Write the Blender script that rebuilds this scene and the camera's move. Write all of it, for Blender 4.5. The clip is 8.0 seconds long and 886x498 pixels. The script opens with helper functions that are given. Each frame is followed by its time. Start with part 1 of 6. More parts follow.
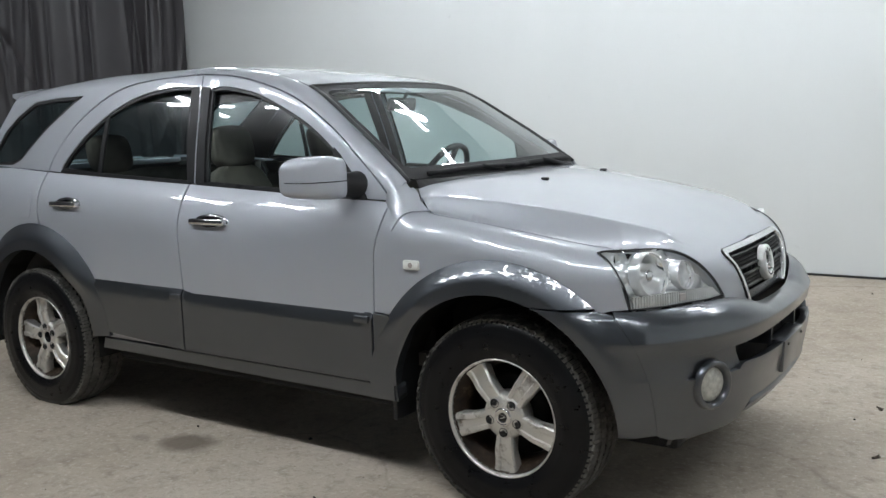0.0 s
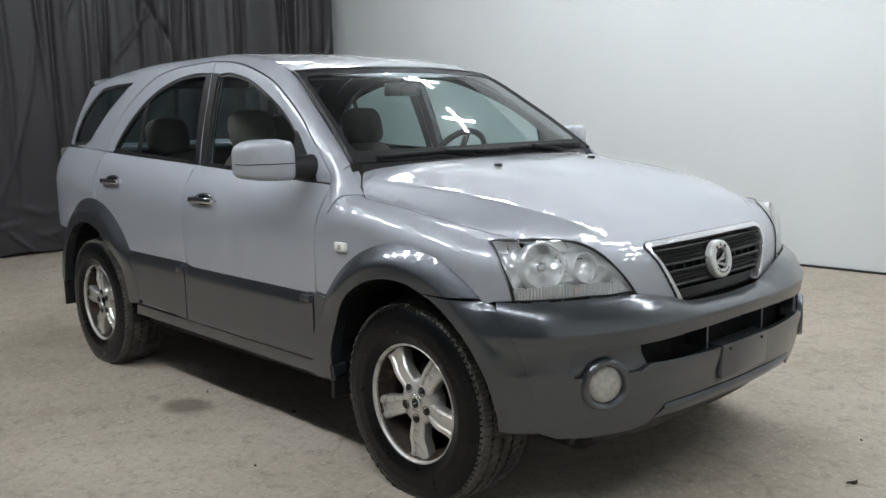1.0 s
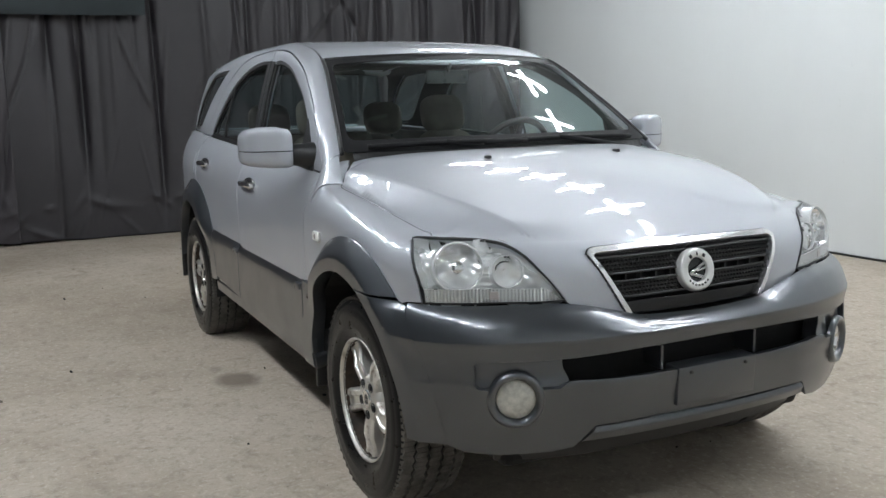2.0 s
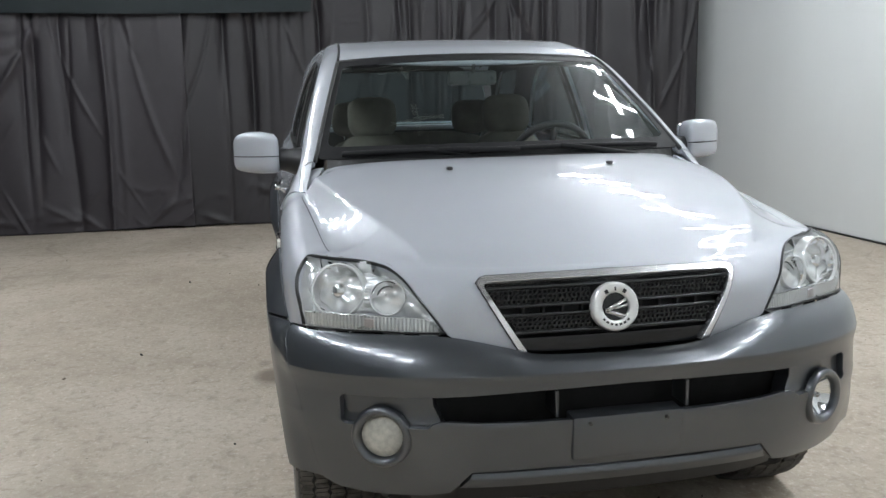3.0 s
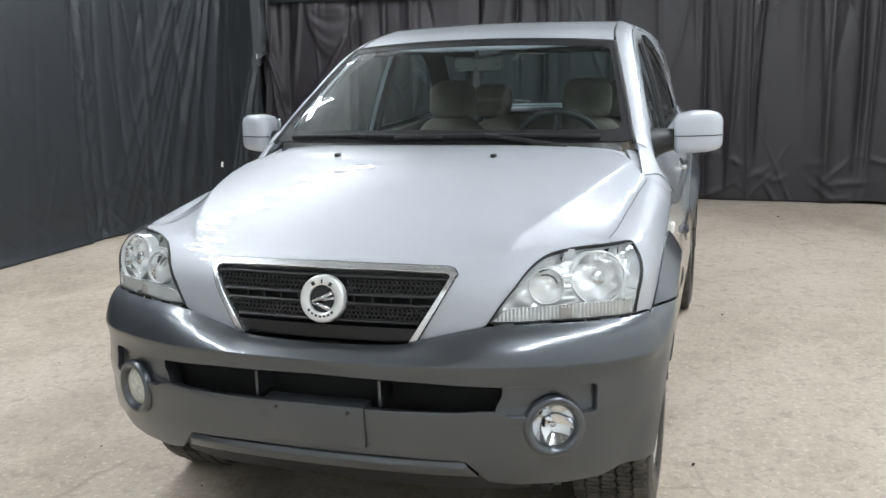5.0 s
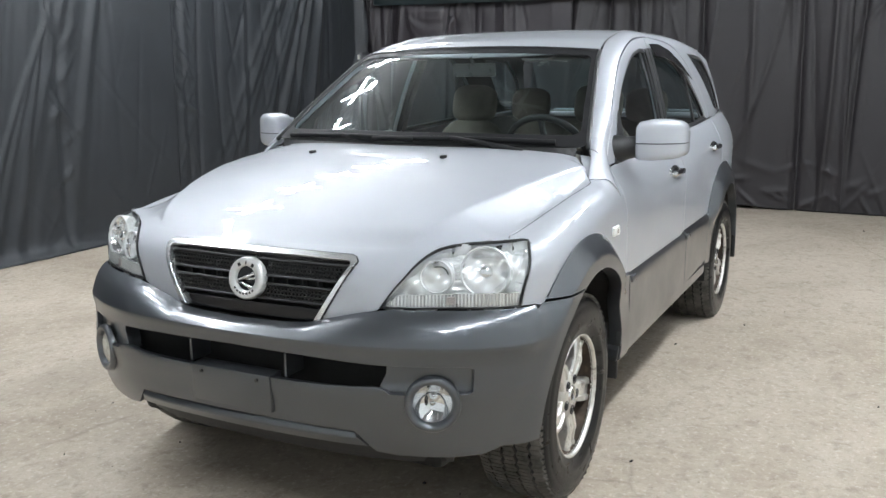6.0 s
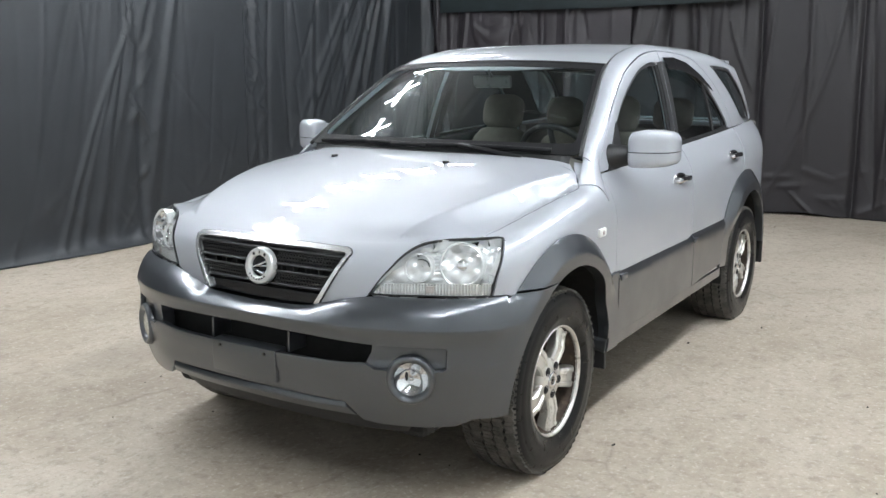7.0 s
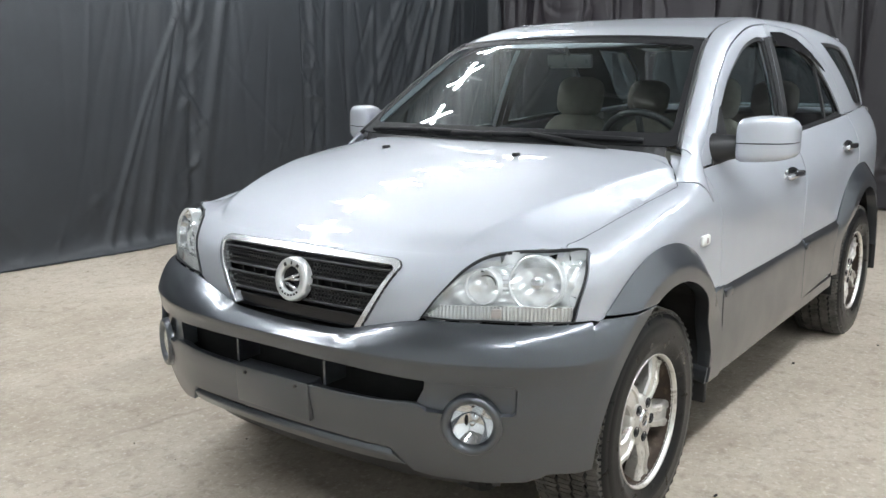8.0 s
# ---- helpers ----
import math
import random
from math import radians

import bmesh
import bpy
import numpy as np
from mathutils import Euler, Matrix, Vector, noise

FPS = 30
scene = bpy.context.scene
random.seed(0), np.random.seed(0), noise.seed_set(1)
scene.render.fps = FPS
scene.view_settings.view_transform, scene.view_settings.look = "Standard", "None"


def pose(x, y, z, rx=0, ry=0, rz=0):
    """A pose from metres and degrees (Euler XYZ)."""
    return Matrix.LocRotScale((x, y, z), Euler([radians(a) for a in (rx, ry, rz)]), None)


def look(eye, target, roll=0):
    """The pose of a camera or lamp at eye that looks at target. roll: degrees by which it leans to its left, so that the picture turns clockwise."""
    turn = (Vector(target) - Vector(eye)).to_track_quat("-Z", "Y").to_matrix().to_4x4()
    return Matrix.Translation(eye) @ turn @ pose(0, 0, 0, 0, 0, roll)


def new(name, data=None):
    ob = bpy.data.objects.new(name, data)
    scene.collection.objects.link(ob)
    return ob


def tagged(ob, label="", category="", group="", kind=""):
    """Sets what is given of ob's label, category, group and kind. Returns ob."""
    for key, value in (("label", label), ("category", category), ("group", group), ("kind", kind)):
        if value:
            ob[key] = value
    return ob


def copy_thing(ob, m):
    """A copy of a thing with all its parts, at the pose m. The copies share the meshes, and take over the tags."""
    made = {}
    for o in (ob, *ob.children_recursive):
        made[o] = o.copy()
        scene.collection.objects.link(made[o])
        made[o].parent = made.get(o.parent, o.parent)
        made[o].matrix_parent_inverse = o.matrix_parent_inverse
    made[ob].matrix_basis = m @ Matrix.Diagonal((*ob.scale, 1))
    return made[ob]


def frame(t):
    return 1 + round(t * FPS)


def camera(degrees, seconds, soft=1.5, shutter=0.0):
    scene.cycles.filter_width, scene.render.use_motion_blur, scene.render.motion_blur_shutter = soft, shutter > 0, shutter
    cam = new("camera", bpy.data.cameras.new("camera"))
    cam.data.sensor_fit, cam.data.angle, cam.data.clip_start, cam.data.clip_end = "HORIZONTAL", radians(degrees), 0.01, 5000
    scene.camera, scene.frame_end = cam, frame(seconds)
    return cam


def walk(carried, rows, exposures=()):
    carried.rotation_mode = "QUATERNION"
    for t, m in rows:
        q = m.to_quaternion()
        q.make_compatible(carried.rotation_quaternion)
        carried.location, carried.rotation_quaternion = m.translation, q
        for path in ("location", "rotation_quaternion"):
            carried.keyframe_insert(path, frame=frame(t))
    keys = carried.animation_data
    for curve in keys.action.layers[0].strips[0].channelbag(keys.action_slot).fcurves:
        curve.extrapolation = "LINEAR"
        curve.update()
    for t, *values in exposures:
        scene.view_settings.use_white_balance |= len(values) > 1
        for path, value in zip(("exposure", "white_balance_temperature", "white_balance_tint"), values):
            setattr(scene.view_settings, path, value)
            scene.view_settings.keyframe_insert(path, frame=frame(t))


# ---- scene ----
from mathutils.geometry import delaunay_2d_cdt as CDT

# Camera: carried round the front of the car at eye height
cam = camera(52.5, 8.0)
PATH = [
    (0, (2.881, -3.513, 1.391), (1.793, -1.859, 1.109), -1.8),
    (0.5, (3.356, -3.23, 1.366), (2.031, -1.758, 1.084), -2.0),
    (1, (3.679, -2.846, 1.351), (2.23, -1.5, 1.055), -1.6),
    (1.5, (3.971, -2.402, 1.337), (2.355, -1.264, 1.028), -1.3),
    (3, (4.308, -0.907, 1.395), (2.371, -0.535, 1.061), -1.3),
    (3.5, (4.334, -0.395, 1.425), (2.372, -0.228, 1.072), -0.9),
    (4, (4.357, 0.12, 1.431), (2.392, 0.008, 1.072), -1.4),
    (4.5, (4.308, 0.584, 1.429), (2.374, 0.239, 1.055), -1.4),
    (5, (4.266, 1.064, 1.419), (2.395, 0.465, 1.044), -1.3),
    (6.3, (4.227, 1.993, 1.445), (2.519, 1.023, 1.071), 0.0),
    (6.5, (4.296, 2.118, 1.464), (2.619, 1.095, 1.089), 0.1),
    (7, (4.378, 2.262, 1.478), (2.719, 1.207, 1.11), 0.1),
    (7.5, (4.302, 2.247, 1.466), (2.663, 1.163, 1.096), -0.2),
    (8, (3.896, 1.938, 1.434), (2.322, 0.767, 1.045), -0.2),
]
# the camera opens up as it turns from the white wall to the black cloth
EXPOSURES = [(0, -0.2), (1.5, -0.16), (3.5, 0.2), (4.5, 0.44), (6.5, 0.38), (8, 0.42)]
walk(cam, [(t, look(eye, target, roll)) for t, eye, target, roll in PATH], EXPOSURES)

# The hall, in metres: the car's middle is the origin and it faces +x
BACK, FRONT, SIDE, CEILING, LAMP_Z = -6.45, 7.2, 4.6, 4.3, 3.7
LAMP_POWER = 91.0
world = bpy.data.worlds.new("world")
scene.world = world
world.use_nodes = True
world.node_tree.nodes["Background"].inputs["Color"].default_value = (0.02, 0.02, 0.022, 1)
world.node_tree.nodes["Background"].inputs["Strength"].default_value = 0.3


# ---------------------------------------------------------------- materials
class Nodes:
    """A small wrapper to write node materials briefly."""

    def __init__(self, name):
        self.m = bpy.data.materials.new(name)
        self.m.use_nodes = True
        self.t = self.m.node_tree
        self.b = self.t.nodes["Principled BSDF"]
        self.out = self.t.nodes["Material Output"]
        self.co = None

    def node(self, kind, **inputs):
        n = self.t.nodes.new(kind)
        for k, v in inputs.items():
            self.put(n.inputs[k.replace("_", " ")], v)
        return n

    def put(self, socket, v):
        if isinstance(v, bpy.types.NodeSocket):
            self.t.links.new(v, socket)
        elif isinstance(v, tuple) and len(v) == 3 and socket.type == "RGBA":
            socket.default_value = (*v, 1)
        else:
            socket.default_value = v

    def set(self, **inputs):
        for k, v in inputs.items():
            self.put(self.b.inputs[k.replace("_", " ")], v)
        return self

    def where(self, scale=(1, 1, 1)):
        if not self.co:
            self.co = self.t.nodes.new("ShaderNodeTexCoord").outputs["Object"]
        if scale == (1, 1, 1):
            return self.co
        return self.node("ShaderNodeMapping", Vector=self.co, Scale=scale).outputs["Vector"]

    def noise(self, scale, detail=4.0, rough=0.55, stretch=(1, 1, 1), distort=0.0):
        n = self.node("ShaderNodeTexNoise", Vector=self.where(stretch), Scale=scale, Detail=detail, Roughness=rough, Distortion=distort)
        return n.outputs["Fac"]

    def ramp(self, fac, *stops):
        n = self.node("ShaderNodeValToRGB", Fac=fac)
        e = n.color_ramp.elements
        while len(e) < len(stops):
            e.new(0.5)
        for el, (p, c) in zip(e, stops):
            el.position = p
            el.color = (c, c, c, 1) if isinstance(c, (int, float)) else (*c, 1)
        return n.outputs["Color"]

    def mix(self, fac, a, b, blend="MIX"):
        n = self.t.nodes.new("ShaderNodeMix")
        n.data_type, n.blend_type = "RGBA", blend
        self.put(n.inputs[0], fac)
        self.put(n.inputs[6], a)
        self.put(n.inputs[7], b)
        return n.outputs[2]

    def bump(self, height, strength=0.3, distance=0.005):
        n = self.node("ShaderNodeBump", Height=height, Strength=strength, Distance=distance)
        self.put(self.b.inputs["Normal"], n.outputs["Normal"])
        return self


def simple(name, color, rough=0.5, metal=0.0, coat=0.0, vary=0.12, scale=9.0, bump=0.0, grain=300.0, spec=0.5):
    k = Nodes(name)
    dark = tuple(c * (1 - vary) for c in color)
    lite = tuple(min(1, c * (1 + vary)) for c in color)
    k.set(Base_Color=k.mix(k.ramp(k.noise(scale), (0.3, 0.0), (0.7, 1.0)), dark, lite), Metallic=metal, Coat_Weight=coat, Coat_Roughness=0.04, Specular_IOR_Level=spec)
    k.set(Roughness=k.ramp(k.noise(scale * 3), (0.2, max(0.0, rough - 0.06)), (0.8, min(1.0, rough + 0.06))))
    if bump:
        k.bump(k.noise(grain, 2), bump, 0.002)
    return k.m


def paint(name, color, metal, rough, dust=0.1, coat=0.05, coated=0.9):
    """Metallic car paint: fine flakes under a clear coat, with a little dust."""
    k = Nodes(name)
    flake = k.node("ShaderNodeTexVoronoi", Vector=k.where(), Scale=900.0).outputs["Color"]
    tone = k.mix(0.10, color, flake, "OVERLAY")
    grime = k.ramp(k.noise(2.2, 6), (0.45, 0.0), (0.75, dust))
    k.set(Base_Color=k.mix(grime, tone, (0.42, 0.41, 0.39)), Metallic=metal, Coat_Weight=coated, Coat_Roughness=coat, Coat_IOR=1.62)
    k.set(Roughness=k.ramp(k.noise(5), (0.3, rough - 0.03), (0.7, rough + 0.05)))
    return k.m


def glassy(name, tint, gloss=0.9, ior=1.5, film=0.0):
    """A thin pane: clear with a tint, with a mirror gloss that grows towards grazing, and a thin film of dust."""
    k = Nodes(name)
    through_it = k.node("ShaderNodeBsdfTransparent", Color=tint)
    shine = k.node("ShaderNodeBsdfGlossy", Color=(gloss, gloss, gloss), Roughness=0.015)
    if film:
        haze = k.node("ShaderNodeBsdfGlossy", Color=(gloss, gloss, gloss), Roughness=0.22)
        both = k.node("ShaderNodeMixShader", Fac=k.ramp(k.noise(6, 5, 0.6), (0.3, film * 0.6), (0.7, film * 1.4)))
        k.t.links.new(shine.outputs[0], both.inputs[1])
        k.t.links.new(haze.outputs[0], both.inputs[2])
        shine = both
    # the same gloss from both sides of the pane
    head_on = ((ior - 1) / (ior + 1)) ** 2
    facing = k.node("ShaderNodeLayerWeight", Blend=0.5).outputs["Facing"]
    steep = k.node("ShaderNodeMath")
    steep.operation = "POWER"
    k.put(steep.inputs[0], facing)
    steep.inputs[1].default_value = 5.0
    share = k.node("ShaderNodeMapRange", Value=steep.outputs[0], From_Min=0.0, From_Max=1.0, To_Min=head_on, To_Max=1.0)
    mixed = k.node("ShaderNodeMixShader", Fac=share.outputs[0])
    k.t.links.new(through_it.outputs[0], mixed.inputs[1])
    k.t.links.new(shine.outputs[0], mixed.inputs[2])
    k.t.links.new(mixed.outputs[0], k.out.inputs["Surface"])
    return k.m


SILVER = paint("silver_paint", (0.425, 0.442, 0.480), 0.30, 0.50, 0.1, 0.03)
GREY = paint("grey_paint", (0.082, 0.089, 0.100), 0.75, 0.34, 0.03)
BUMPER_GREY = paint("bumper_grey_paint", (0.086, 0.093, 0.104), 0.75, 0.31, 0.03, 0.08, 0.7)
BLACK = simple("black_plastic", (0.012, 0.012, 0.013), 0.45, bump=0.1)
GRILLE_BLACK = simple("grille_plastic", (0.020, 0.021, 0.022), 0.40, bump=0.1)
MATT_BLACK = simple("matt_black", (0.010, 0.010, 0.011), 0.6, spec=0.2)
GLOSS_BLACK = simple("gloss_black", (0.008, 0.008, 0.009), 0.16)
RUBBER = simple("tyre_rubber", (0.006, 0.006, 0.0065), 0.30, vary=0.3, bump=0.12, spec=0.25)
CHROME = simple("chrome", (0.78, 0.78, 0.79), 0.09, 1.0, vary=0.04)
FRAME_CHROME = simple("dull_chrome", (0.84, 0.84, 0.85), 0.20, 0.9, vary=0.04)
MIRROR = simple("mirror_glass", (0.75, 0.77, 0.78), 0.03, 1.0, vary=0.02)
PANE = glassy("window_glass", (0.72, 0.83, 0.83), ior=1.75, film=0.20)
TINTED = glassy("tinted_glass", (0.58, 0.69, 0.70), ior=1.75, film=0.20)
SCREEN = glassy("windscreen_glass", (0.74, 0.86, 0.85), ior=1.65, film=0.10)
LENS_RIB = simple("ribbed_lens", (0.66, 0.66, 0.65), 0.12, 0.45, coat=0.5)
SATIN = simple("satin_metal", (0.78, 0.78, 0.77), 0.32, 0.60, vary=0.05)
CLOUDED = simple("clouded_lens", (0.46, 0.45, 0.40), 0.22, coat=0.5, vary=0.2, scale=60, bump=0.3, grain=180)
LENS = glassy("clear_lens", (0.92, 0.93, 0.93))
MIRROR_BACK = simple("grey_mirror_shell", (0.12, 0.12, 0.12), 0.3)
FABRIC = simple("seat_cloth", (0.155, 0.135, 0.11), 0.9, vary=0.2, bump=0.3)
CABIN = simple("cabin_plastic", (0.105, 0.10, 0.09), 0.7, bump=0.2)
DASH = simple("dashboard_plastic", (0.17, 0.16, 0.14), 0.75, bump=0.2)
LINING = simple("roof_lining", (0.045, 0.045, 0.043), 0.9)
# near-black with the shade of hollows put into it; grit uses it too
DARK = simple("cavity_shade_and_grit", (0.006, 0.006, 0.006), 0.8)
AMBER = simple("amber_bulb", (0.40, 0.35, 0.33), 0.2, coat=0.5)
RED_LENS = simple("red_lens", (0.30, 0.012, 0.012), 0.12, coat=0.6)
REFLECTOR = simple("lamp_reflector", (0.88, 0.88, 0.89), 0.06, 1.0, vary=0.03)
INNER_RING = simple("lamp_ring", (0.26, 0.265, 0.27), 0.14, 0.8)
HOUSING = simple("lamp_housing", (0.93, 0.94, 0.94), 0.14, 0.55, vary=0.04)
WHITE_PLASTIC = simple("white_plastic", (0.75, 0.74, 0.70), 0.4)
SCRAP = simple("dry_scrap", (0.10, 0.075, 0.05), 0.8)
RED = simple("red_enamel", (0.50, 0.022, 0.018), 0.3, coat=0.5)
LABEL_PAPER = simple("paper_label", (0.7, 0.68, 0.62), 0.6)


def alloy():
    k = Nodes("wheel_alloy")
    rust = k.ramp(k.noise(20, 7, 0.72), (0.53, 0.0), (0.68, 0.8))
    k.set(Base_Color=k.mix(rust, (0.72, 0.70, 0.66), (0.15, 0.095, 0.055)), Metallic=k.ramp(rust, (0.0, 0.80), (0.6, 0.15)))
    k.set(Roughness=k.ramp(rust, (0.0, 0.36), (0.6, 0.75)))
    return k.bump(k.noise(60, 3), 0.08, 0.002).m


def dirty_shaded_barrel():
    k = Nodes("rusty_shaded_barrel")
    n = k.noise(11, 7, 0.7)
    # rust tones, darkened for the shade behind the spokes
    k.set(Base_Color=k.ramp(n, (0.36, (0.012, 0.009, 0.007)), (0.56, (0.048, 0.030, 0.019)), (0.74, (0.17, 0.13, 0.095))), Roughness=0.6, Metallic=0.4)
    return k.m


def tread_rubber():
    k = Nodes("dusty_tread")
    n = k.noise(14, 6, 0.65)
    k.set(Base_Color=k.ramp(n, (0.3, (0.035, 0.033, 0.030)), (0.7, (0.125, 0.117, 0.104))), Roughness=0.9)
    return k.bump(k.noise(240, 2), 0.3, 0.002).m


def concrete():
    k = Nodes("dusty_concrete")
    wide = k.noise(0.55, 5, 0.6, distort=0.5)
    mid = k.noise(4.5, 9, 0.72, distort=0.25)
    fine = k.noise(26, 6, 0.7)
    base = k.ramp(wide, (0.32, (0.32, 0.262, 0.202)), (0.50, (0.43, 0.364, 0.292)), (0.68, (0.53, 0.458, 0.38)))
    base = k.mix(k.ramp(k.noise(1.7, 7, 0.68, distort=0.8), (0.50, 0.0), (0.62, 0.45)), base, (0.345, 0.285, 0.222))
    base = k.mix(k.ramp(mid, (0.44, 0.0), (0.62, 0.55)), base, (0.50, 0.445, 0.37))
    base = k.mix(k.ramp(k.noise(11, 8, 0.75, distort=0.4), (0.52, 0.0), (0.66, 0.65)), base, (0.25, 0.20, 0.148))
    base = k.mix(k.ramp(fine, (0.52, 0.0), (0.70, 0.55)), base, (0.24, 0.20, 0.155))
    base = k.mix(k.ramp(k.noise(75, 5, 0.75), (0.52, 0.0), (0.70, 0.45)), base, (0.26, 0.22, 0.17))
    base = k.mix(k.ramp(k.noise(38, 5, 0.7), (0.54, 0.0), (0.68, 0.7)), base, (0.61, 0.55, 0.47))
    # hairline cracks and dark pits
    web = k.node("ShaderNodeTexVoronoi", Vector=k.mix(0.16, k.where(), k.node("ShaderNodeTexNoise", Vector=k.where(), Scale=2.0, Detail=5.0).outputs["Color"]), Scale=0.75)
    web.feature = "DISTANCE_TO_EDGE"
    crack = k.mix(1.0, k.ramp(web.outputs["Distance"], (0.0, 1.0), (0.006, 0.0)), k.ramp(k.noise(0.8, 3), (0.5, 0.0), (0.6, 0.45)), "MULTIPLY")
    base = k.mix(crack, base, (0.20, 0.16, 0.12))
    pit = k.node("ShaderNodeTexVoronoi", Vector=k.where(), Scale=16.0)
    pitted = k.mix(1.0, k.ramp(pit.outputs["Distance"], (0.05, 1.0), (0.10, 0.0)), k.ramp(k.noise(3.1, 4), (0.56, 0.0), (0.62, 0.8)), "MULTIPLY")
    base = k.mix(pitted, base, (0.14, 0.11, 0.08))
    # dark stains and wider, fainter dark patches with shapes of their own
    for x, y, rx, ry, a in ((-0.22, -0.93, 0.15, 0.115, 0.85), (-0.47, -0.98, 0.06, 0.04, 0.4), (2.75, 1.3, 0.5, 0.28, 0.30), (2.9, -0.3, 0.6, 0.3, 0.25), (1.2, -1.75, 0.5, 0.22, 0.2)):
        gap = k.node("ShaderNodeVectorMath", Vector=k.where())
        gap.operation = "SUBTRACT"
        gap.inputs[1].default_value = (x, y, 0)
        sized = k.node("ShaderNodeVectorMath", Vector=gap.outputs[0])
        sized.operation = "DIVIDE"
        sized.inputs[1].default_value = (rx, ry, 1)
        size = k.node("ShaderNodeVectorMath", Vector=sized.outputs[0])
        size.operation = "LENGTH"
        edge = k.node("ShaderNodeMath")
        edge.operation = "MULTIPLY_ADD"
        k.put(edge.inputs[0], k.noise(9, 5, 0.6))
        edge.inputs[1].default_value = 0.9
        k.put(edge.inputs[2], size.outputs["Value"])
        base = k.mix(k.ramp(k.node("ShaderNodeMapRange", Value=edge.outputs[0], From_Min=1.0, From_Max=1.6, To_Min=a, To_Max=0.0).outputs[0], (0.0, 0.0), (1.0, 1.0)), base, (0.155, 0.125, 0.095))
    k.set(Base_Color=base, Roughness=k.ramp(mid, (0.3, 0.62), (0.7, 0.85)))
    return k.bump(k.mix(0.4, fine, mid), 0.25, 0.01).m


def wall_paint(name, color):
    k = Nodes(name)
    stain = k.ramp(k.noise(0.9, 6, 0.6, (1, 1, 0.35)), (0.45, 0.0), (0.8, 0.25))
    spot = k.ramp(k.noise(7, 6, 0.75), (0.66, 0.0), (0.74, 0.25))
    base = k.mix(stain, color, tuple(c * 0.82 for c in color))
    k.set(Base_Color=k.mix(spot, base, tuple(c * 0.65 for c in color)), Roughness=0.62)
    return k.bump(k.noise(90, 4), 0.12, 0.004).m


def cloth(name, color):
    k = Nodes(name)
    weave = k.noise(420, 2, stretch=(1, 1, 0.5))
    lint = k.ramp(k.noise(3.5, 6, 0.7), (0.45, 0.0), (0.8, 0.5))
    k.set(Base_Color=k.mix(lint, color, tuple(min(1, c * 1.7) for c in color)), Roughness=0.54, Specular_IOR_Level=0.55, Sheen_Weight=0.03, Sheen_Roughness=0.4)
    return k.bump(k.mix(0.5, weave, k.noise(26, 6, 0.7, (1, 1, 0.45))), 0.35, 0.006).m


CONCRETE = concrete()
WALL = wall_paint("white_wall_paint", (0.70, 0.72, 0.72))
DIM_WALL = wall_paint("dark_wall_paint", (0.10, 0.10, 0.105))
CEIL = wall_paint("ceiling_paint", (0.12, 0.12, 0.12))
CURTAIN_BACK = cloth("charcoal_cloth", (0.0140, 0.0115, 0.0140))
CURTAIN_CORNER = cloth("grey_black_cloth", (0.0235, 0.0195, 0.0235))
CURTAIN_SIDE = cloth("blue_black_cloth", (0.0185, 0.0215, 0.0255))
CURTAIN_TEAL = cloth("dark_teal_cloth", (0.024, 0.036, 0.040))
ALLOY, BARREL, TREAD = alloy(), dirty_shaded_barrel(), tread_rubber()


def glowing(name, color, strength):
    k = Nodes(name)
    e = k.node("ShaderNodeEmission", Color=color, Strength=strength)
    k.t.links.new(e.outputs[0], k.out.inputs["Surface"])
    return k.m


TUBE = glowing("lit_tube", (0.93, 0.99, 1.04), LAMP_POWER)


# ---------------------------------------------------------------- building helpers
def link(name, mesh, material, parent=None, label="", smooth=False):
    if material:
        mesh.materials.append(material)
    if smooth:
        mesh.shade_smooth()
    ob = new(name, mesh)
    if parent:
        ob.parent = parent
    if label:
        tagged(ob, label)
    return ob


def part(name, bm, material, parent=None, label="", smooth=False, sharp=None):
    mesh = bpy.data.meshes.new(name)
    bm.normal_update()
    bm.to_mesh(mesh)
    bm.free()
    if sharp:
        mesh.shade_smooth()
        mesh.set_sharp_from_angle(angle=radians(sharp))
    return link(name, mesh, material, parent, label, smooth)


def box(bm, lo, hi, bevel=0.0, m=None, segments=2):
    made = bmesh.ops.create_cube(bm, size=1)["verts"]
    for v in made:
        v.co = Vector([l + (h - l) * (c + 0.5) for l, h, c in zip(lo, hi, v.co)])
    if bevel:
        edges = list({e for v in made for e in v.link_edges})
        got = bmesh.ops.bevel(bm, geom=edges, offset=bevel, segments=segments, affect="EDGES", profile=0.5)
        made = list({v for f in got["faces"] for v in f.verts} | {v for v in made if v.is_valid})
    if m:
        bmesh.ops.transform(bm, matrix=m, verts=made)
    return made


def lathe(bm, profile, steps=48, axis="y", m=None):
    """Turns (radius, along) pairs round an axis."""
    rings = []
    for i in range(steps):
        a = 2 * math.pi * i / steps
        c, s = math.cos(a), math.sin(a)
        ring = []
        for r, h in profile:
            p = {"y": (r * c, h, r * s), "x": (h, r * c, r * s), "z": (r * c, r * s, h)}[axis]
            ring.append(bm.verts.new(m @ Vector(p) if m else p))
        rings.append(ring)
    for a, b in zip(rings, rings[1:] + rings[:1]):
        for i in range(len(profile) - 1):
            q = (a[i], a[i + 1], b[i + 1], b[i])
            bm.faces.new(q)
    bmesh.ops.remove_doubles(bm, verts=[v for r in rings for v in r], dist=1e-5)
    bmesh.ops.recalc_face_normals(bm, faces=bm.faces)


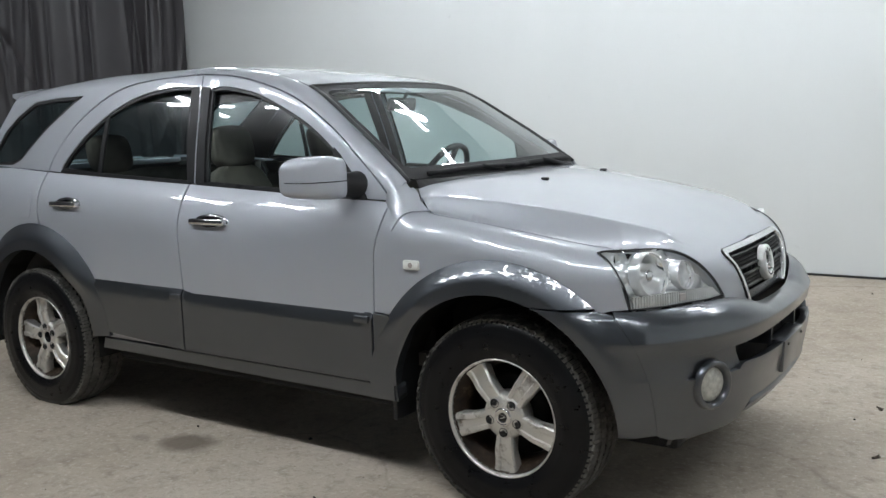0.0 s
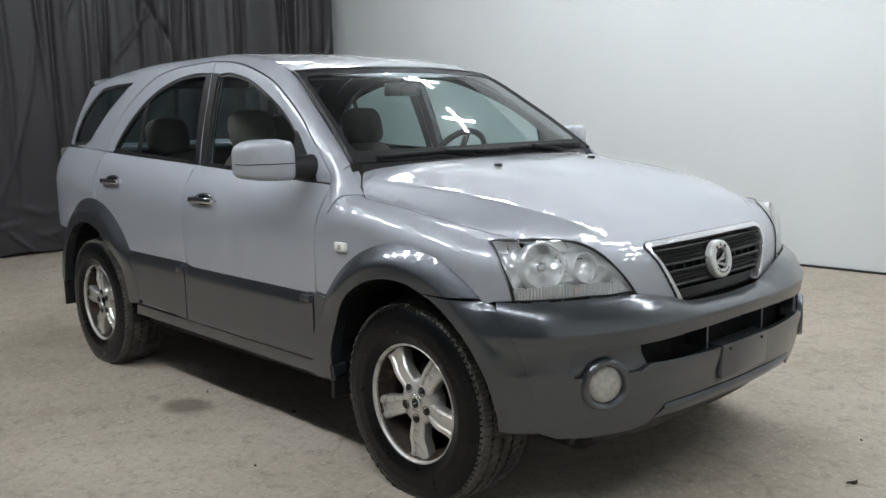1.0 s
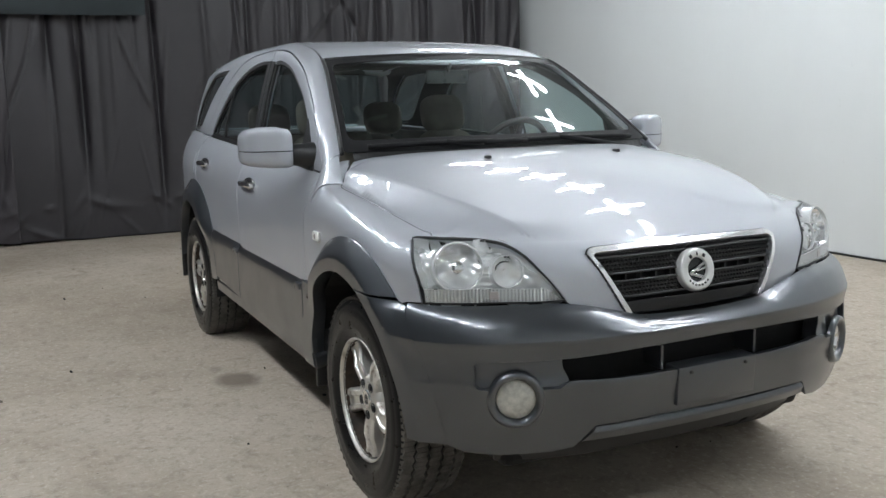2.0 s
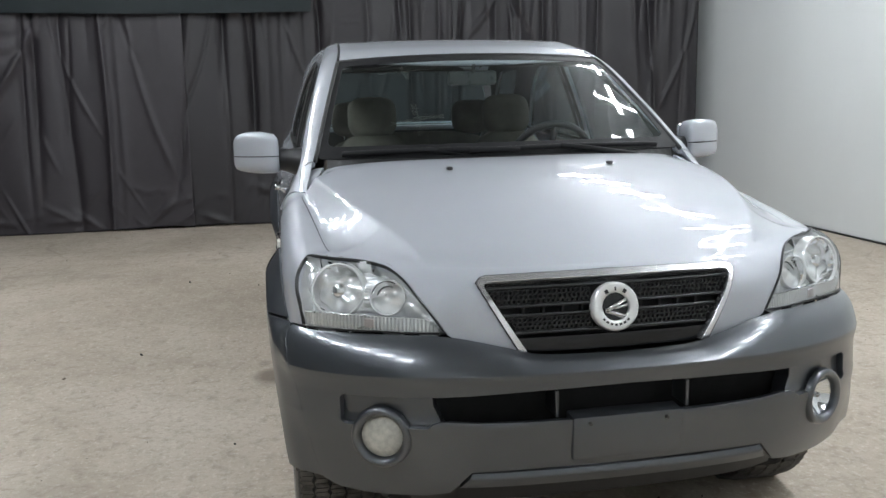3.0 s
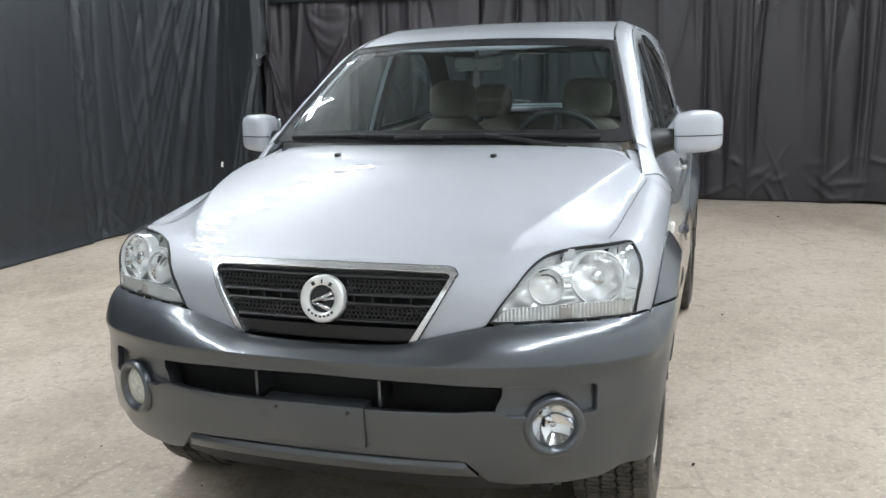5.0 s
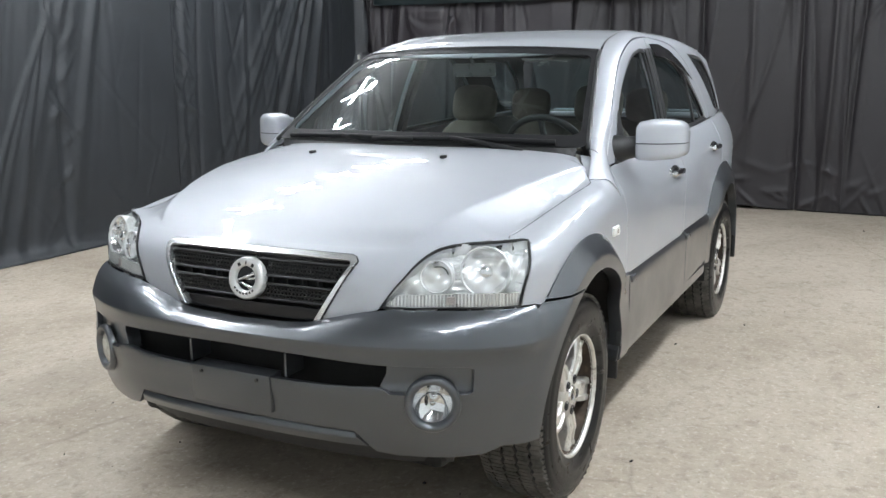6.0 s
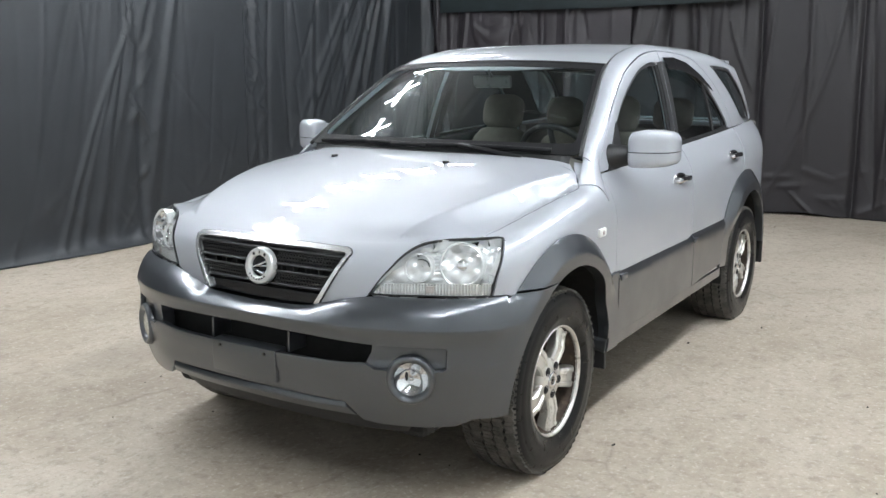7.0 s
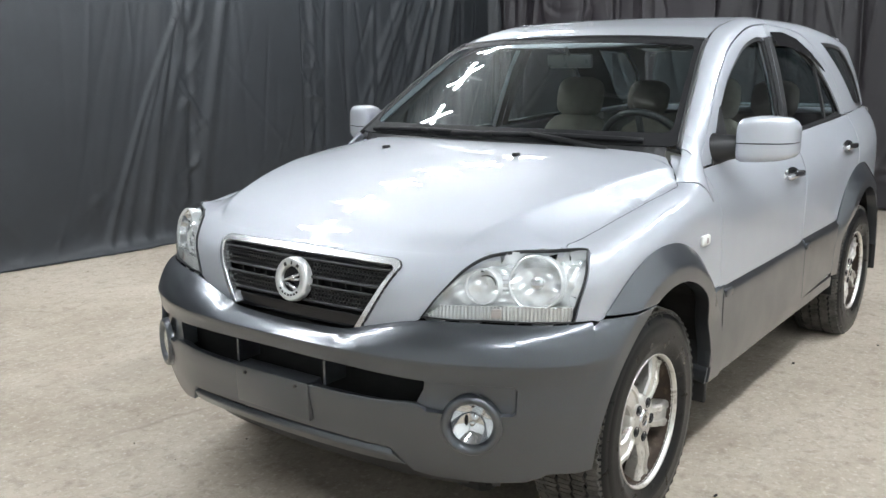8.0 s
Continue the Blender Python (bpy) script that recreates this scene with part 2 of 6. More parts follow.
def tube(bm, points, radius, sides=8, closed=False):
    """A round bar along points; the radius may be a list."""
    pts = [Vector(p) for p in points]
    n = len(pts)
    radii = radius if isinstance(radius, (list, tuple)) else [radius] * n
    rings = []
    for i, p in enumerate(pts):
        d = (pts[(i + 1) % n if closed else min(i + 1, n - 1)] - pts[i - 1 if closed or i else 0]).normalized()
        side = d.cross(Vector((0, 0, 1)) if abs(d.z) < 0.9 else Vector((1, 0, 0))).normalized()
        up = side.cross(d)
        rings.append([bm.verts.new(p + radii[i] * (math.cos(2 * math.pi * k / sides) * side + math.sin(2 * math.pi * k / sides) * up)) for k in range(sides)])
    pairs = list(zip(rings, rings[1:])) + ([(rings[-1], rings[0])] if closed else [])
    for a, b in pairs:
        for k in range(sides):
            bm.faces.new((a[k], a[(k + 1) % sides], b[(k + 1) % sides], b[k]))
    if not closed:
        bm.faces.new(rings[0][::-1])
        bm.faces.new(rings[-1])
    bmesh.ops.recalc_face_normals(bm, faces=bm.faces)


def keyed(*pairs):
    """A smooth curve through (x, y) pairs that does not overshoot; flat past its ends."""
    x, y = np.array(pairs, float).T
    h, d = np.diff(x), np.diff(y) / np.diff(x)
    m = np.zeros(len(x))
    for i in range(1, len(x) - 1):
        if d[i - 1] * d[i] > 0:
            a, b = 2 * h[i] + h[i - 1], h[i] + 2 * h[i - 1]
            m[i] = (a + b) / (a / d[i - 1] + b / d[i])
    m[0], m[-1] = d[0], d[-1]

    def f(q):
        q = np.clip(np.asarray(q, float), x[0], x[-1])
        i = np.clip(np.searchsorted(x, q) - 1, 0, len(h) - 1)
        t = (q - x[i]) / h[i]
        return y[i] * (1 + 2 * t) * (1 - t) ** 2 + h[i] * m[i] * t * (1 - t) ** 2 + y[i + 1] * t * t * (3 - 2 * t) - h[i] * m[i + 1] * t * t * (1 - t)

    return f


def step01(a, b, q):
    t = np.clip((np.asarray(q, float) - a) / (b - a), 0, 1)
    return t * t * (3 - 2 * t)


def arc(cx, cy, r, a0, a1, n=24):
    return [(cx + r * math.cos(radians(a0 + (a1 - a0) * i / n)), cy + r * math.sin(radians(a0 + (a1 - a0) * i / n))) for i in range(n + 1)]


def flow(points, n=8):
    """A curve through points."""
    p = [np.array(q, float) for q in points]
    p = [2 * p[0] - p[1]] + p + [2 * p[-1] - p[-2]]
    out = []
    for a, b, c, d in zip(p, p[1:], p[2:], p[3:]):
        for k in range(n):
            t = k / n
            out.append(0.5 * (2 * b + (c - a) * t + (2 * a - 5 * b + 4 * c - d) * t * t + (3 * b - a - 3 * c + d) * t ** 3))
    return [tuple(q) for q in out + [p[-2]]]


def rounded(*corners):
    """A closed outline; a corner is (x, y) or (x, y, radius)."""
    out, n = [], len(corners)
    for i, c in enumerate(corners):
        p = np.array(c[:2], float)
        if len(c) == 2 or not c[2]:
            out.append(tuple(p))
            continue
        a, b = np.array(corners[i - 1][:2]) - p, np.array(corners[(i + 1) % n][:2]) - p
        a, b = a / np.linalg.norm(a), b / np.linalg.norm(b)
        for k in range(6):
            t = k / 5
            out.append(tuple(p + c[2] * (a * (1 - t) ** 2 + b * t * t)))
    return out


def dense(loop, step):
    out = []
    for a, b in zip(loop, loop[1:] + loop[:1]):
        a, b = np.array(a, float), np.array(b, float)
        n = max(1, int(np.ceil(np.linalg.norm(b - a) / step)))
        out += [a + (b - a) * k / n for k in range(n)]
    keep = [p for i, p in enumerate(out) if np.linalg.norm(p - out[i - 1]) > 1e-4]
    return np.array(keep)


def area(loop):
    x, y = np.array(loop).T
    return 0.5 * np.sum(x * np.roll(y, -1) - y * np.roll(x, -1))


def shrunk(loop, gap):
    """The loop moved to its inside by gap (a hole: minus)."""
    p = np.array(loop)
    t = np.roll(p, -1, 0) - np.roll(p, 1, 0)
    t /= np.maximum(np.linalg.norm(t, axis=1), 1e-9)[:, None]
    return p + gap * np.sign(area(p)) * np.stack([-t[:, 1], t[:, 0]], 1)


def inside(q, loop):
    x, y = q[:, 0], q[:, 1]
    hit = np.zeros(len(q), bool)
    for (ax, ay), (bx, by) in zip(loop, np.roll(loop, -1, 0)):
        hit ^= ((ay > y) != (by > y)) & (x < (bx - ax) * (y - ay) / (by - ay + 1e-12) + ax)
    return hit


def patch(fn, outline, holes=(), step=0.04, gap=0.0025, lift=0.0, depth=0.02, out=(0, 0, 0.8), edge=None, cup=False, lines=()):
    """A piece of the surface fn(u, v), cut to an outline with holes, with edges turned inwards. Gives points, normals and faces."""
    edge = edge or step * 0.5
    loops = [shrunk(dense(list(outline), edge), gap)] + [shrunk(dense(list(h), edge), -gap) for h in holes]
    lo, hi = loops[0].min(0), loops[0].max(0)
    gx, gy = np.meshgrid(np.arange(lo[0], hi[0], step), np.arange(lo[1], hi[1], step))
    gx[1::2] += step / 2
    q = np.stack([gx.ravel(), gy.ravel()], 1)
    ok = inside(q, loops[0])
    for h in loops[1:]:
        ok &= ~inside(q, h)
    q = q[ok]
    rim = np.concatenate(loops)
    kept = [np.array(l) for l in lines]
    kept = [l[inside(l, loops[0]) & (np.array([np.min(np.sum((rim - p) ** 2, 1)) for p in l]) > (edge * 0.5) ** 2)] for l in kept]
    rim = np.concatenate([rim] + kept)
    if len(q):
        q = q[np.array([np.min(np.sum((rim - p) ** 2, 1)) for p in q]) > (step * 0.5) ** 2]
    edges, base = [], 0
    for l in loops:
        n = len(l)
        edges += [(base + i, base + (i + 1) % n) for i in range(n)]
        base += n
    for l in kept:
        edges += [(base + i, base + i + 1) for i in range(len(l) - 1) if np.sum((l[i + 1] - l[i]) ** 2) < (3 * edge) ** 2]
        base += len(l)
    pts = [Vector(p) for p in np.concatenate([rim, q])]
    got = CDT(pts, edges, [], 0, 1e-6)
    uv = np.array([tuple(v) for v in got[0]])
    tri = np.array([f for f in got[2] if len(f) == 3])
    mid = uv[tri].mean(1)
    ok = inside(mid, loops[0])
    for h in loops[1:]:
        ok &= ~inside(mid, h)
    tri = tri[ok]

    def at(u, v):
        return np.stack(fn(u, v), 1)

    def frame_at(u, v):
        e = 1e-3
        n = np.cross(at(u + e, v) - at(u - e, v), at(u, v + e) - at(u, v - e))
        n /= np.maximum(np.linalg.norm(n, axis=1), 1e-12)[:, None]
        return at(u, v), n

    P, N = frame_at(uv[:, 0], uv[:, 1])
    flip = 1.0 if np.sum(np.sum(N * (P - np.array(out)), 1)) > 0 else -1.0
    N *= flip

    def lifted(u, v):
        p, n = frame_at(u, v)
        up = lift(u, v) if callable(lift) else lift
        return p + n * flip * np.reshape(up, (-1, 1))

    if callable(lift):
        e = 1.5e-3
        u, v = uv[:, 0], uv[:, 1]
        P = lifted(u, v)
        M = np.cross(lifted(u + e, v) - lifted(u - e, v), lifted(u, v + e) - lifted(u, v - e)) * flip
        N = M / np.maximum(np.linalg.norm(M, axis=1), 1e-12)[:, None]
    else:
        P = P + N * lift
    face = np.cross(P[tri[:, 1]] - P[tri[:, 0]], P[tri[:, 2]] - P[tri[:, 0]])
    turn = np.sum(face * N[tri[:, 0]], 1) < 0
    tri[turn] = tri[turn][:, ::-1]
    verts, norms, faces = [P], [N], [tuple(t) for t in tri]
    if depth:
        # open edges of the cut, each turned in by depth
        count = {}
        for t in tri:
            for a, b in ((t[0], t[1]), (t[1], t[2]), (t[2], t[0])):
                count[(a, b)] = 1
        rimmed = [(a, b) for (a, b) in count if (b, a) not in count]
        ids = sorted({i for e2 in rimmed for i in e2})
        where = {i: k for k, i in enumerate(ids)}
        side = np.zeros((len(ids), 3))
        for a, b in rimmed:
            s = np.cross(P[b] - P[a], N[a])
            side[where[a]] += s
            side[where[b]] += s
        side /= np.maximum(np.linalg.norm(side, axis=1), 1e-12)[:, None]
        k0, k = len(P), len(ids)
        soft = N[ids] * 0.75 + side * 0.65
        verts += [P[ids], P[ids] - N[ids] * 0.0025 + side * 0.0012, P[ids] - N[ids] * depth]
        face_out = -side if cup else side
        norms += [N[ids] if cup else soft / np.linalg.norm(soft, axis=1)[:, None], face_out, face_out]
        for a, b in rimmed:
            a1, b1 = k0 + where[a], k0 + where[b]
            faces += [(b1, a1, a1 + k, b1 + k), (b1 + k, a1 + k, a1 + 2 * k, b1 + 2 * k)]
    return np.concatenate(verts), np.concatenate(norms), faces


def panel(name, patches, material, parent=None, label="", side=1):
    """One mesh of one or more patches; side -1 mirrors it to the car's other side."""
    V, M, F, base = [], [], [], 0
    for v, n, f in patches:
        V.append(v)
        M.append(n)
        F += [tuple(int(i) + base for i in q) for q in f]
        base += len(v)
    V, M = np.concatenate(V), np.concatenate(M)
    if side < 0:
        V, M = V * (1, -1, 1), M * (1, -1, 1)
        F = [q[::-1] for q in F]
    mesh = bpy.data.meshes.new(name)
    mesh.from_pydata(V.tolist(), [], F)
    mesh.shade_smooth()
    mesh.normals_split_custom_set_from_vertices(M.tolist())
    return link(name, mesh, material, parent, label)


def thing(name, label, category, group="", at=(0, 0, 0)):
    ob = tagged(new(name), label, category, group)
    ob.location = at
    return ob


# ---------------------------------------------------------------- the hall
def slab(name, lo, hi, material, label=""):
    bm = bmesh.new()
    box(bm, lo, hi)
    ob = part(name, bm, material)
    return tagged(ob, label, kind="structure")


floor = slab("floor", (BACK - 0.5, -SIDE - 0.5, -0.2), (FRONT + 0.3, SIDE + 0.3, 0), CONCRETE, "dusty stained bare concrete floor")
slab("wall_back", (BACK - 0.35, -SIDE - 0.2, 0), (BACK - 0.1, SIDE + 0.2, CEILING), WALL)
slab("wall_white", (BACK - 0.1, 4.47, 0), (FRONT, 4.72, CEILING), WALL, "smooth white painted hall wall")
slab("wall_side", (BACK - 0.1, -5.05, 0), (FRONT, -4.8, CEILING), DIM_WALL)
# unseen wall, added white and close to bounce light onto the car's front
slab("wall_front_bounce", (FRONT, -SIDE - 0.2, 0), (FRONT + 0.25, SIDE + 0.2, CEILING), WALL)
slab("ceiling", (BACK - 0.35, -SIDE - 0.5, CEILING), (FRONT + 0.25, SIDE + 0.5, CEILING + 0.2), CEIL)
slab("baseboard", (BACK + 0.6, 4.452, 0.0), (FRONT, 4.468, 0.018), BLACK, "thin dark joint strip along the wall foot")


def curtain(name, label, start, way, width, material, seed, fold=0.05, top=4.2, deep=1.0, fans=(), sags=(), ladders=(), skirt=0.0):
    """A hanging cloth: soft upright folds that wander and merge, sharp pleats under gathered points, sagging drapes
    between two hung points, short crumples beside a seam, and a wavy hem that may trail on the floor."""
    rng = np.random.RandomState(seed)
    nu, nz = int(width / 0.016), 140
    u = np.linspace(0, width, nu)[None, :]
    h = np.linspace(0, 1, nz)[:, None] ** 1.1
    z = 0.006 + (top - 0.006) * h
    d = np.zeros((nz, nu))
    pleat = lambda q: np.exp(-np.abs(q) ** 1.5)
    # narrow upright creases with wide flat cloth between, drifting sideways
    at = rng.uniform(0, 0.2)
    while at < width:
        gap = 0.05 + 0.42 * rng.rand() ** 2.0
        w = rng.uniform(0.010, 0.030)
        drift = rng.normal(0, 0.10)
        centre = at + drift * (1 - h) + 0.03 * np.sin(rng.uniform(2, 6) * h + rng.uniform(0, 6))
        a = fold * rng.uniform(0.25, 1.0) * rng.choice([0.7, -1, -1])
        lo_h, hi_h = rng.uniform(-0.3, 0.5), rng.uniform(0.4, 1.5)
        fade = step01(lo_h, lo_h + 0.35, h) * (1 - step01(hi_h, hi_h + 0.3, h))
        d += deep * a * fade * (pleat((u - centre) / (w * (1 + 0.8 * (1 - h)))) + 0.45 * pleat((u - centre) / (5 * w)))
        at += gap
    # swooping creases: they leave a hung point steeply and bend away sideways as they fall
    for i in range(int(width * 3.4)):
        uc, hc, go = rng.uniform(-0.2, width + 0.2), rng.uniform(0.55, 1.15), rng.choice([-1, 1])
        far, steep = rng.uniform(0.10, 0.5), rng.uniform(0.12, 0.4)
        reach = np.clip(hc - h, 0, 2)
        centre = uc + go * far * (reach / steep) ** 1.7 * 0.5
        run = rng.uniform(0.15, 0.5)
        w = rng.uniform(0.010, 0.022) * (1 + 2.2 * reach)
        d += deep ** 0.5 * fold * rng.uniform(0.25, 0.65) * rng.choice([1, -1]) * pleat((u - centre) / w) * step01(0.0, 0.06, reach) * (1 - step01(run, run + 0.18, reach))
    # slanting creases
    for i in range(int(width * 4)):
        c, ch, slope, w = rng.uniform(0, width), rng.uniform(0.05, 0.95), rng.normal(0, 0.9), rng.uniform(0.008, 0.022)
        run = rng.uniform(0.04, 0.14)
        d += fold * rng.uniform(-0.25, 0.3) * pleat((u - c - slope * (h - ch)) / w) * np.exp(-(((h - ch) / run) ** 4))
    # pleats that spread downwards from a gathered point
    for uc, hc, count, spread, amp, slant in fans:
        for i in range(count):
            q = (i + rng.uniform(0.2, 0.8)) / count * 2 - 1
            reach = np.maximum(hc - h, 0)
            centre = uc + (slant + q * spread) * reach ** 0.85 + 0.2 * q * spread * np.maximum(h - hc, 0)
            w = 0.012 + 0.06 * np.abs(h - hc)
            d += amp * rng.uniform(0.4, 1.0) * rng.choice([1, -0.6]) * pleat((u - centre) / w) * np.exp(-np.abs(h - hc) * rng.uniform(0.9, 2.4))
    # drapes: arcs that sag between two hung points
    for u0, u1, hc, dip, amp in sags:
        for i in range(6):
            k = (i + rng.uniform(0.1, 0.9)) / 6
            mid, half = (u0 + u1) / 2, (u1 - u0) / 2
            line = hc - dip * k * (1 - np.clip(((u - mid) / half), -1.2, 1.2) ** 2) - 0.03 * k
            d += amp * rng.uniform(0.5, 1.0) * pleat((h - line) / (0.006 + 0.010 * k)) * (1 - step01(0.85, 1.1, np.abs(u - mid) / half))
    for uc, slant, amp in ladders:
        for i in range(46):
            ch = rng.uniform(0.0, 0.9)
            c = uc + slant * ch + rng.normal(0, 0.05)
            s, w, wh = rng.normal(0, 0.35), rng.uniform(0.04, 0.18), rng.uniform(0.003, 0.008)
            d += amp * rng.uniform(0.3, 1) * np.exp(-(((h - ch - s * (u - c)) / wh) ** 2)) * np.exp(-(((u - c) / w) ** 2))
        d -= amp * 0.9 * np.exp(-(((u - uc - slant * h) / 0.04) ** 2))
    # broad billows and low crumples by the floor
    for k, a in ((1.3, 0.35), (2.9, 0.25)):
        d += fold * a * np.sin(k * u + 1.3 * np.sin(2.2 * h + rng.uniform(0, 6)) + rng.uniform(0, 6))
    for i in range(int(width * 9)):
        c, ch, w, wh, s = rng.uniform(0, width), rng.uniform(0.0, 0.12), rng.uniform(0.05, 0.2), rng.uniform(0.004, 0.010), rng.normal(0, 0.25)
        d += 0.35 * fold * rng.uniform(0.3, 1) * np.exp(-(((h - ch - s * (u - c)) / wh) ** 2)) * np.exp(-(((u - c) / w) ** 2))
    d = d + 0.02 + skirt * np.exp(-h / 0.012) * (0.7 + 0.3 * np.sin(2.3 * u + seed))
    lift = 0.022 * np.maximum(0, np.sin(3.1 * u + seed) + 0.4 * np.sin(8 * u)) * np.exp(-h / 0.03) * (skirt == 0)
    way = np.array(way, float)
    across = np.array([-way[1], way[0]])
    x = start[0] + way[0] * u + across[0] * d
    y = start[1] + way[1] * u + across[1] * d
    V = np.stack([x, y, z + lift + 0 * u], 2).reshape(-1, 3)
    F = [(j * nu + i, j * nu + i + 1, (j + 1) * nu + i + 1, (j + 1) * nu + i) for j in range(nz - 1) for i in range(nu - 1)]
    mesh = bpy.data.meshes.new(name)
    mesh.from_pydata(V.tolist(), [], F)
    ob = link(name, mesh, material, smooth=True)
    ob.modifiers.new("thickness", "SOLIDIFY").thickness = 0.004
    return tagged(ob, label, "curtain", "black curtains round the hall")


BACK_LABEL = "charcoal black cloth curtain in loose folds against the hall's end"
SIDE_LABEL = "taut blue-black cloth curtain hanging along the hall's side"
curtain("curtain", BACK_LABEL, (-5.88, 4.19), (-0.115, -0.9934), 3.0, CURTAIN_BACK, 3, 0.065, fans=((0.25, 1.1, 7, 0.25, 0.05, 0.05),), sags=((1.1, 1.9, 0.85, 0.10, 0.03),))
curtain("curtain", BACK_LABEL, (-6.17, 1.27), (0, -1), 3.1, CURTAIN_BACK, 11, 0.065, sags=((0.3, 1.0, 0.95, 0.08, 0.03), (1.9, 2.7, 0.70, 0.14, 0.03)))
curtain("curtain", BACK_LABEL, (-6.13, -1.75), (0, -1), 2.85, CURTAIN_CORNER, 19, 0.065, fans=((2.75, 0.42, 10, 0.9, 0.08, -0.1),), sags=((0.3, 0.9, 0.80, 0.14, 0.035), (1.5, 2.2, 0.55, 0.12, 0.02)))
curtain("curtain", SIDE_LABEL, (-5.95, -4.54), (1, 0), 3.6, CURTAIN_SIDE, 27, 0.05, deep=0.35, fans=((0.12, 0.42, 14, 1.2, 0.08, 0.6), (0.6, 0.97, 18, 1.2, 0.085, 1.6), (3.2, 1.02, 9, 0.45, 0.05, 0.5)), ladders=((3.3, 0.15, 0.020),), skirt=0.05)
curtain("curtain", SIDE_LABEL, (-2.45, -4.50), (1, 0), 4.4, CURTAIN_SIDE, 35, 0.035, deep=0.07, fans=((0.35, 1.02, 10, 0.6, 0.055, 1.3), (1.3, 0.98, 8, 0.5, 0.035, 0.9), (1.45, 0.45, 7, 0.7, 0.030, 1.2)), ladders=((1.38, -0.06, 0.024), (3.5, 0.05, 0.020)), skirt=0.12)
curtain("curtain", SIDE_LABEL, (1.85, -4.52), (1, 0), 4.4, CURTAIN_SIDE, 43, 0.035, deep=0.07, ladders=((1.6, 0.05, 0.02),), skirt=0.1)


bm = bmesh.new()
rows = [[bm.verts.new((-6.02 + 0.012 * math.sin(2.1 * y) + 0.006 * math.sin(7 * y) + dx, y, z + 0.012 * math.sin(1.3 * y + 1))) for y in np.linspace(-4.40, -0.35, 120)] for dx, z in ((0.0, 2.355), (0.012, 2.45), (0.0, 2.62), (-0.02, 2.9))]
for p, q in zip(rows, rows[1:]):
    for i in range(len(p) - 1):
        bm.faces.new((p[i], p[i + 1], q[i + 1], q[i]))
bmesh.ops.solidify(bm, geom=bm.faces, thickness=0.006)
valance = part("curtain_valance", bm, CURTAIN_TEAL, None, sharp=40)
tagged(valance, "dark teal cloth strip hanging over the black curtain's top", "curtain")


def curtain_clip(at, lean):
    """A small white spring clip that pinches the cloth."""
    ob = thing("curtain_clip", "small white plastic clip pinching the black curtain", "clip", "curtain clips", at=at)
    for name, tilt in (("jaw", lean - 9), ("jaw", lean + 9)):
        bm = bmesh.new()
        box(bm, (-0.012, -0.012, -0.03), (0.012, 0.006, 0.03), 0.004, Matrix.Rotation(radians(tilt), 4, "Y"))
        part(name, bm, WHITE_PLASTIC, ob)


curtain_clip((-5.70, -4.44, 1.72), 0)
curtain_clip((-5.82, -4.465, 2.6), 10)
curtain_clip((-4.75, -4.44, 0.50), -12)
curtain_clip((-4.66, -4.34, 0.06), 60)


def ceiling_light(lit):
    """Two crossed tubes under a bracket."""
    ob = thing("ceiling_light", ("lit" if lit else "unlit") + " white cross-shaped tube light hung under the ceiling", "ceiling light", "ceiling lights")
    bm = bmesh.new()
    box(bm, (-0.05, -0.05, 0.02), (0.05, 0.05, 0.06), 0.008)
    tube(bm, [(0, 0, 0.05), (0, 0, CEILING - LAMP_Z)], 0.008)
    part("bracket", bm, WHITE_PLASTIC, ob)
    for a in ((0.28, 0, 0), (0, 0.28, 0)):
        bm = bmesh.new()
        tube(bm, [-Vector(a), Vector(a)], 0.030 if lit else 0.03, 10)
        part("tube", bm, TUBE if lit else WHITE_PLASTIC, ob, smooth=True)
    return ob


for y, lit in ((-2.75, True), (-0.2, False), (2.25, True)):
    lamp = ceiling_light(lit)
    lamp.matrix_basis = pose(-3.61, y, LAMP_Z)
    for i in range(1, 10):
        copy_thing(lamp, pose(-3.61 + 0.92 * i, y, LAMP_Z))


def extinguisher(at):
    ob = thing("fire_extinguisher", "small red fire extinguisher standing on the floor by the wall", "fire extinguisher", at=at)
    bm = bmesh.new()
    lathe(bm, [(0, 0), (0.066, 0), (0.07, 0.01), (0.07, 0.25), (0.06, 0.29), (0.035, 0.315), (0.022, 0.325), (0.022, 0.345), (0, 0.345)], 28, "z")
    part("cylinder", bm, RED, ob, smooth=True)
    bm = bmesh.new()
    lathe(bm, [(0.0712, 0.15), (0.0712, 0.205)], 28, "z")
    part("paper_band", bm, LABEL_PAPER, ob)
    bm = bmesh.new()
    box(bm, (-0.02, -0.02, 0.34), (0.02, 0.02, 0.375), 0.004)
    box(bm, (0.0, -0.012, 0.37), (0.10, 0.012, 0.38), 0.003, pose(0, 0, 0, 0, -8, 0))
    box(bm, (0.0, -0.012, 0.345), (0.08, 0.012, 0.352), 0.003)
    part("valve", bm, BLACK, ob)
    bm = bmesh.new()
    tube(bm, flow([(-0.02, 0, 0.36), (-0.08, 0.01, 0.34), (-0.1, 0.02, 0.25), (-0.088, 0.02, 0.12), (-0.085, 0.02, 0.07)]), 0.009)
    part("hose", bm, BLACK, ob, smooth=True)


extinguisher((-5.83, 4.27, 0.0))

